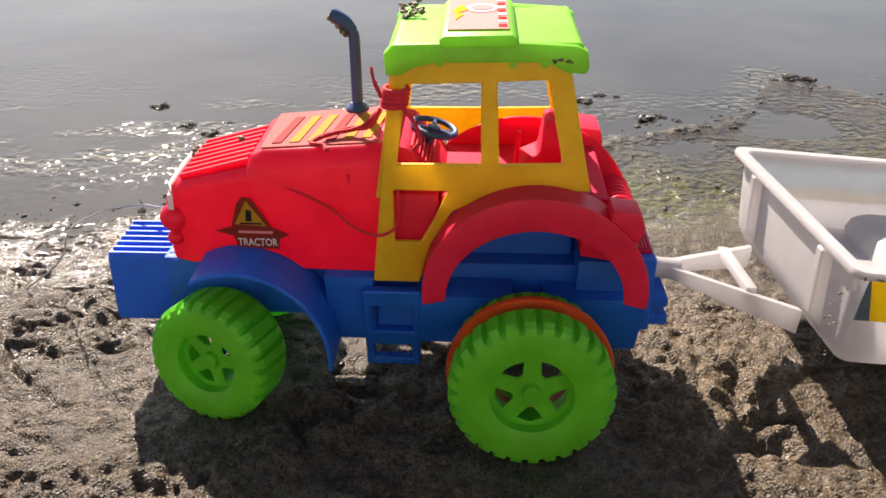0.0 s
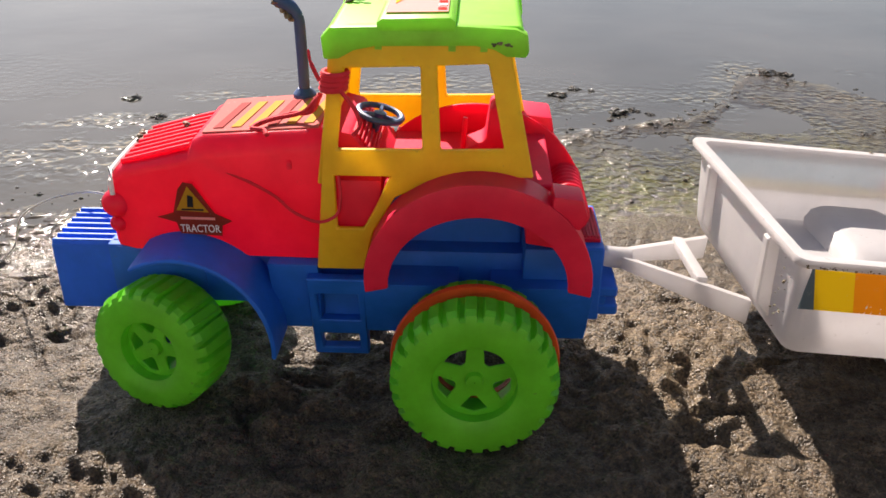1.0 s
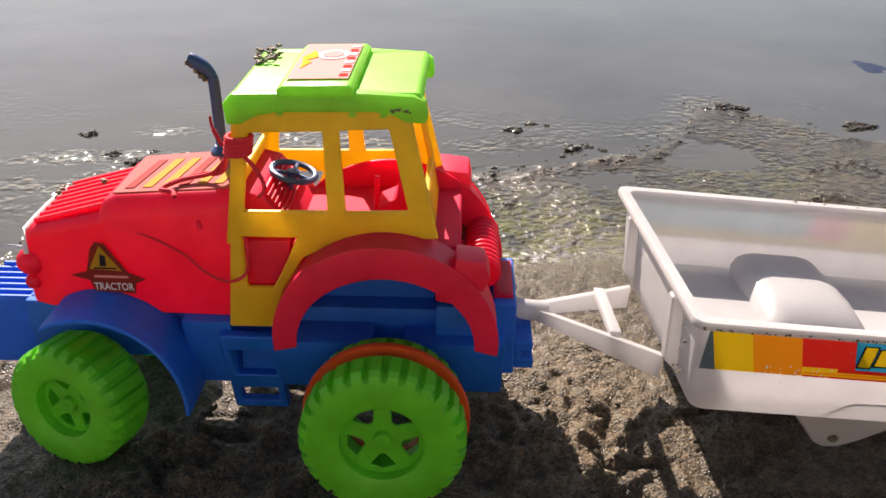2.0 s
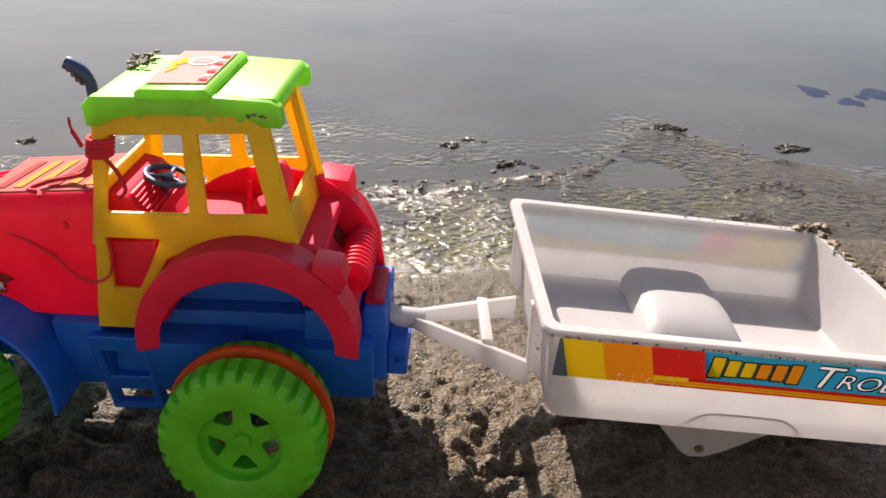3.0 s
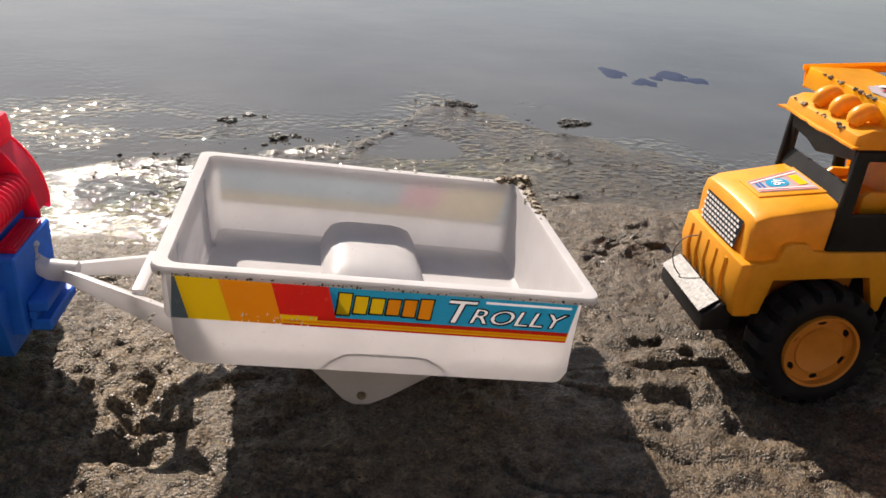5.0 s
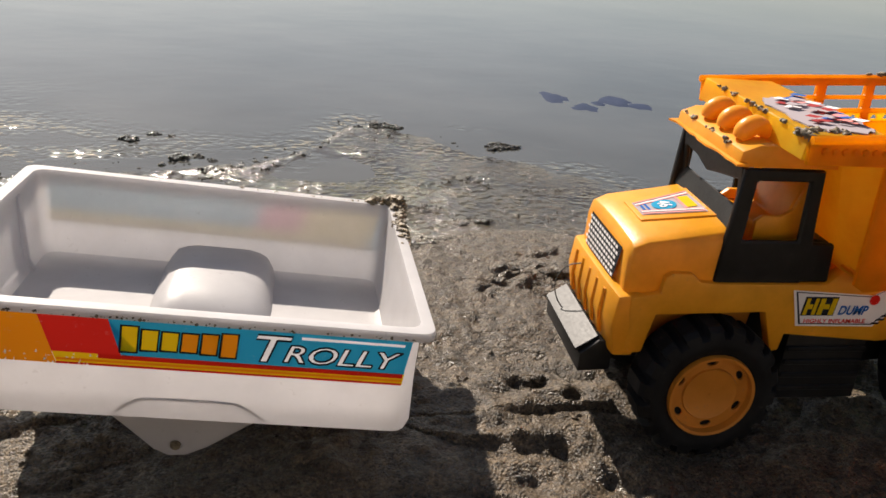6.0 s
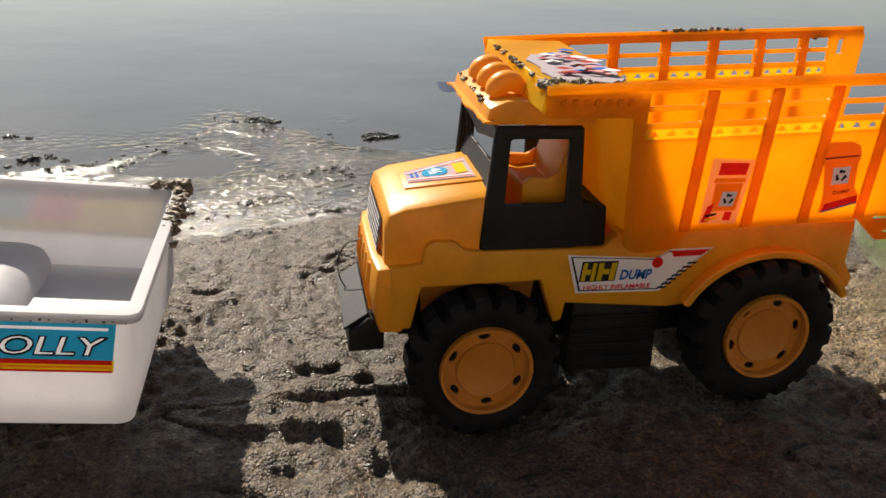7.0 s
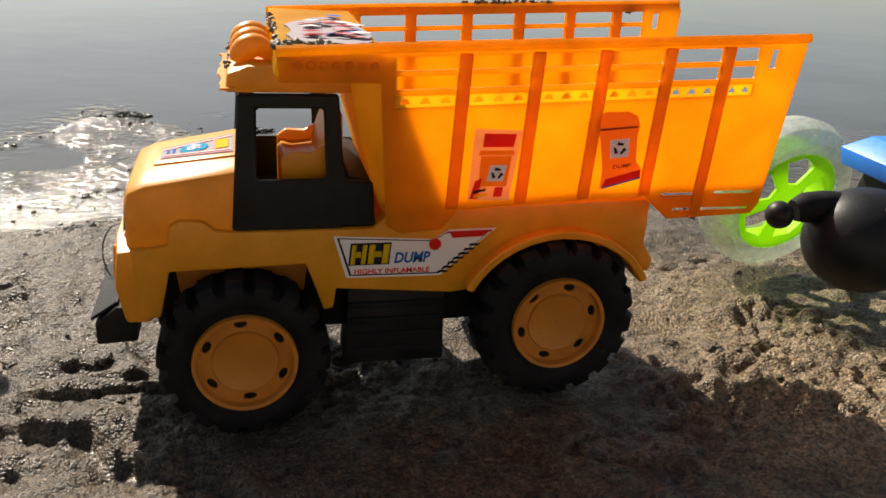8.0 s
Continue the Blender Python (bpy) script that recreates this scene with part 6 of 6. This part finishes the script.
part("tyre", treaded(0.0440, 0.0300, 24, 0.0035, 0.020), CLOUDY, white_wheel)
part("rim", spoked(0.0210, 0.008, 5, 0, 0.013, 0, 0.002, "wedge"), CLOUDY, white_wheel)
bm = bmesh.new()
tube(bm, [(0.0480, -0.13, 0.0440), (0.050, -0.06, 0.0700), (0.050, -0.05, 0.1000)], 0.006, 10)
part("strut", bm, BLACK, racer)

# ---- mud, clods, threads ----
def crust(name, spots, label, rough=0.85):
    bm = bmesh.new()
    for k, (p, r) in enumerate(spots):
        lump(bm, p, r, 100 + k, 0.75, rough, 2)
    ob = part(name, bm, CLOD, None, smooth=60)
    return tagged(ob, label, "mud", kind="stuff")


rng = random.Random(21)
M_RIM = Matrix.Translation(RIM) @ TILT_T
spots = []
for k in range(120):
    t = rng.random() ** 1.3
    p = M_RIM @ Vector((0.1255 + 0.007 * rng.random() - 0.002 * t, 0.1130 - 0.105 * t, 0.0005 + 0.0035 * rng.random() * (1 - t)))
    spots.append((p, (0.0012 + 0.0036 * rng.random() ** 2) * (1 - 0.55 * t)))
for k in range(40):
    spots.append((M_RIM @ Vector((0.108 + 0.024 * rng.random() ** 0.6, 0.1060 + 0.008 * rng.random(), 0.001 + 0.006 * rng.random())), 0.0015 + 0.0035 * rng.random() ** 2))
for k in range(40):
    spots.append((M_RIM @ Vector((0.1275 + 0.004 * rng.random(), 0.112 - 0.08 * rng.random(), -0.016 * rng.random())), 0.0010 + 0.0022 * rng.random() ** 2))
for k in range(34):
    spots.append((M_RIM @ Vector((-0.02 + 0.14 * rng.random() ** 0.5, 0.1085 + 0.003 * rng.random(), 0.0012)), 0.0006 + 0.0012 * rng.random() ** 2))
for k in range(110):
    spots.append((M_RIM @ Vector((-0.130 + 0.255 * rng.random() ** 1.4, -0.1128 - 0.0012 * rng.random(), -0.0026 + 0.0016 * rng.random())), 0.0003 + 0.0006 * rng.random() ** 2))
for k in range(26):
    spots.append((M_RIM @ Vector((-0.1335 - 0.003 * rng.random(), -0.110 + 0.015 * rng.random(), -0.004 - 0.058 * rng.random())), 0.0003 + 0.0006 * rng.random() ** 2))
crust("rim_mud", spots, "dried brown mud crusted on trolley rim")
spots = [(Vector(D(0.708 + 0.003 * rng.random(), -0.072 + 0.014 * rng.random(), 0.216 + 0.003 * rng.random())) + Vector((TX, TY, 0)), 0.0014 + 0.0016 * rng.random()) for k in range(16)]
spots += [(Vector(D(0.712 + 0.024 * rng.random(), -0.067 + 0.008 * rng.random(), 0.2190)) + Vector((TX, TY, 0)), 0.0012 + 0.0014 * rng.random()) for k in range(20)]
spots += [(Vector(D(0.709, -0.065 + 0.132 * rng.random(), 0.2185)) + Vector((TX, TY, 0)), 0.0009 + 0.0012 * rng.random()) for k in range(18)]
spots += [(Vector(D(x0 + 0.026 * rng.random(), 0.0748, 0.2232 + bed_rise(x0))) + Vector((TX, TY, 0)), 0.0009 + 0.0013 * rng.random()) for x0 in (0.835, 0.845, 0.872) for k in range(9)]
spots += [(Vector(D(0.947 + 0.010 * rng.random(), 0.0755, 0.2215 + 0.004 * rng.random())) + Vector((TX, TY, 0)), 0.0014 + 0.0014 * rng.random()) for k in range(8)]
spots += [(Vector(D(0.684 + 0.002 * rng.random(), -0.040 + 0.080 * rng.random(), 0.200 + 0.003 * rng.random())) + Vector((TX, TY, 0)), 0.0008 + 0.0010 * rng.random()) for k in range(14)]
crust("bed_mud", spots, "brown mud crumbs stuck on the tipper edges")
spots = []
TM = pose(0.06, 0.52, 0.0, 0, 0, -2.3)
for k in range(22):
    spots.append((TM @ Vector((-0.088 + 0.014 * rng.random(), 0.010 + 0.035 * rng.random(), 0.2560 + 0.003 * rng.random())), 0.0010 + 0.0016 * rng.random()))
for k in range(12):
    t = rng.random()
    spots.append((TM @ Vector((-0.1215 - 0.014 * t, 0.0270 + 0.002 * rng.random(), 0.236 + 0.016 * t)), 0.0010 + 0.0015 * rng.random()))
for k in range(10):
    spots.append((TM @ Vector((-0.236 + 0.008 * rng.random(), 0.005 + 0.03 * rng.random(), 0.1605 + 0.001 * rng.random())), 0.0008 + 0.0012 * rng.random()))
for k in range(9):
    spots.append((TM @ Vector((0.004 + 0.014 * rng.random(), -0.0500, 0.2455 + 0.002 * rng.random())), 0.0006 + 0.0008 * rng.random()))
spots.append((TM @ Vector((-0.198, 0.012, 0.1720)), 0.0026))
crust("tractor_mud", spots, "dark mud flecks on the tractor roof and pipe")

# clods lying in the shallows and on the shore
bm = bmesh.new()
rng = random.Random(5)
for x, y, r in ((0.700, 1.165, 0.016), (0.722, 1.172, 0.010), (0.275, 1.080, 0.012), (0.295, 1.085, 0.010), (0.312, 1.072, 0.006), (0.200, 1.150, 0.011), (0.228, 1.175, 0.008), (0.250, 1.170, 0.006),
                (0.540, 1.250, 0.015), (0.560, 1.245, 0.010), (0.505, 1.240, 0.008), (0.470, 1.200, 0.006), (0.455, 1.160, 0.005), (-0.30, 1.02, 0.012), (-0.33, 1.05, 0.010), (-0.40, 1.12, 0.012), (-0.285, 1.06, 0.006)):
    r *= 0.8
    for k in range(4):
        px, py = x + rng.uniform(-1.0, 1.0) * r, y + rng.uniform(-0.8, 0.8) * r
        lump(bm, (px, py, WATER_Z), r * rng.uniform(0.4, 1.0), rng.randrange(999), 0.42, 1.0, 3)
# ridge of glistening lumps where the mud spit meets the water
for k in range(190):
    x = rng.choice((rng.uniform(0.05, 0.66), rng.uniform(0.08, 0.56), rng.uniform(-0.46, 0.02)))
    y = float(shore_y(np.array([x]))[0]) + rng.gauss(0.0, 0.022)
    r = 0.0010 + 0.0036 * rng.random() ** 3
    lump(bm, (x, y, max(WATER_Z, ground_at(x, y)) + 0.1 * r), r, k, 0.45, 0.9, 2 if r > 0.003 else 1)
# broken crests lying on the spit
for (xa, ya), (xb, yb), n in (((0.525, 0.906), (0.582, 0.926), 34), ((0.588, 0.874), (0.645, 0.882), 30), ((0.566, 1.000), (0.642, 1.024), 22), ((0.640, 1.020), (0.648, 0.975), 12),
                              ((0.505, 0.782), (0.600, 0.828), 40), ((0.690, 0.985), (0.740, 0.990), 16), ((0.10, 0.955), (0.17, 0.972), 26), ((0.30, 1.000), (0.42, 1.115), 30), ((0.12, 0.880), (0.20, 0.895), 18)):
    for k in range(n):
        t = rng.random()
        x, y = xa + (xb - xa) * t + rng.gauss(0, 0.005), ya + (yb - ya) * t + rng.gauss(0, 0.005)
        r = 0.0014 + 0.0038 * rng.random() ** 2.5
        lump(bm, (x, y, max(WATER_Z, ground_at(x, y)) - 0.1 * r), r, 300 + k, 0.40, 1.0, 2)
clods = part("mud_clods", bm, WET, None, smooth=60)
tagged(clods, "dark wet mud clods in the shallow water", "mud clods", kind="stuff")
bm = bmesh.new()
for k in range(700):
    x, y = rng.uniform(-0.45, 1.25), rng.uniform(0.36, 0.95)
    r = 0.0009 + 0.0022 * rng.random() ** 3
    lump(bm, (x, y, ground_at(x, y) + 0.2 * r), r, k, 0.7, 0.5, 1)
for x, y, r in ((0.665, 0.715, 0.011), (0.652, 0.722, 0.007), (0.60, 0.545, 0.006), (0.545, 0.546, 0.005), (0.690, 0.640, 0.006), (0.668, 0.49, 0.005), (0.47, 0.40, 0.004), (0.98, 0.52, 0.006), (1.005, 0.50, 0.007)):
    lump(bm, (x, y, ground_at(x, y) + 0.2 * r), r, int(x * 1000), 0.6, 0.6, 2)
grit = part("sand_clumps", bm, MUD, None, smooth=60)
tagged(grit, "small wet sand clumps scattered on the shore", "sand", kind="stuff")

bm = bmesh.new()
tube(bm, smooth_line([(-0.36, 0.62, ground_at(-0.36, 0.62) + 0.002), (-0.325, 0.62, 0.030), (-0.300, 0.60, 0.070), (-0.262, 0.575, 0.098), (-0.225, 0.560, 0.112), (-0.195, 0.545, 0.118), (-0.185, 0.535, 0.150)]), 0.0007, 5)
tagged(part("nylon_thread", bm, THREAD, None), "thin pale nylon thread hooked on the tractor nose", "thread")
bm = bmesh.new()
tube(bm, smooth_line([(0.622, 0.545, 0.098), (0.612, 0.548, 0.094), (0.606, 0.550, 0.082), (0.607, 0.545, 0.070), (0.614, 0.535, 0.062)]), 0.0005, 5)
tagged(part("thin_wire", bm, BARK, None), "thin black wire loop on the truck bumper", "wire")

# bluish sunken scrap showing at the water's surface
bm = bmesh.new()
for x, y, rx, ry in ((0.865, 1.48, 0.030, 0.060), (0.900, 1.42, 0.030, 0.035), (0.975, 1.47, 0.034, 0.045), (1.010, 1.44, 0.025, 0.028), (0.935, 1.45, 0.016, 0.020)):
    made = bmesh.ops.create_icosphere(bm, subdivisions=3, radius=1.0)
    for v in made["verts"]:
        k = 1 + 0.35 * noise.noise(v.co * 2.0 + Vector((x * 40, y * 40, 0)))
        v.co = Vector((x + v.co.x * rx * k, y + v.co.y * ry * k, WATER_Z - 0.0009 + v.co.z * 0.0016 * k))
tagged(part("plastic_scrap", bm, NAVY_FILM, None, smooth=60), "bluish grey wet plastic sheet floating in the lake", "plastic scrap")
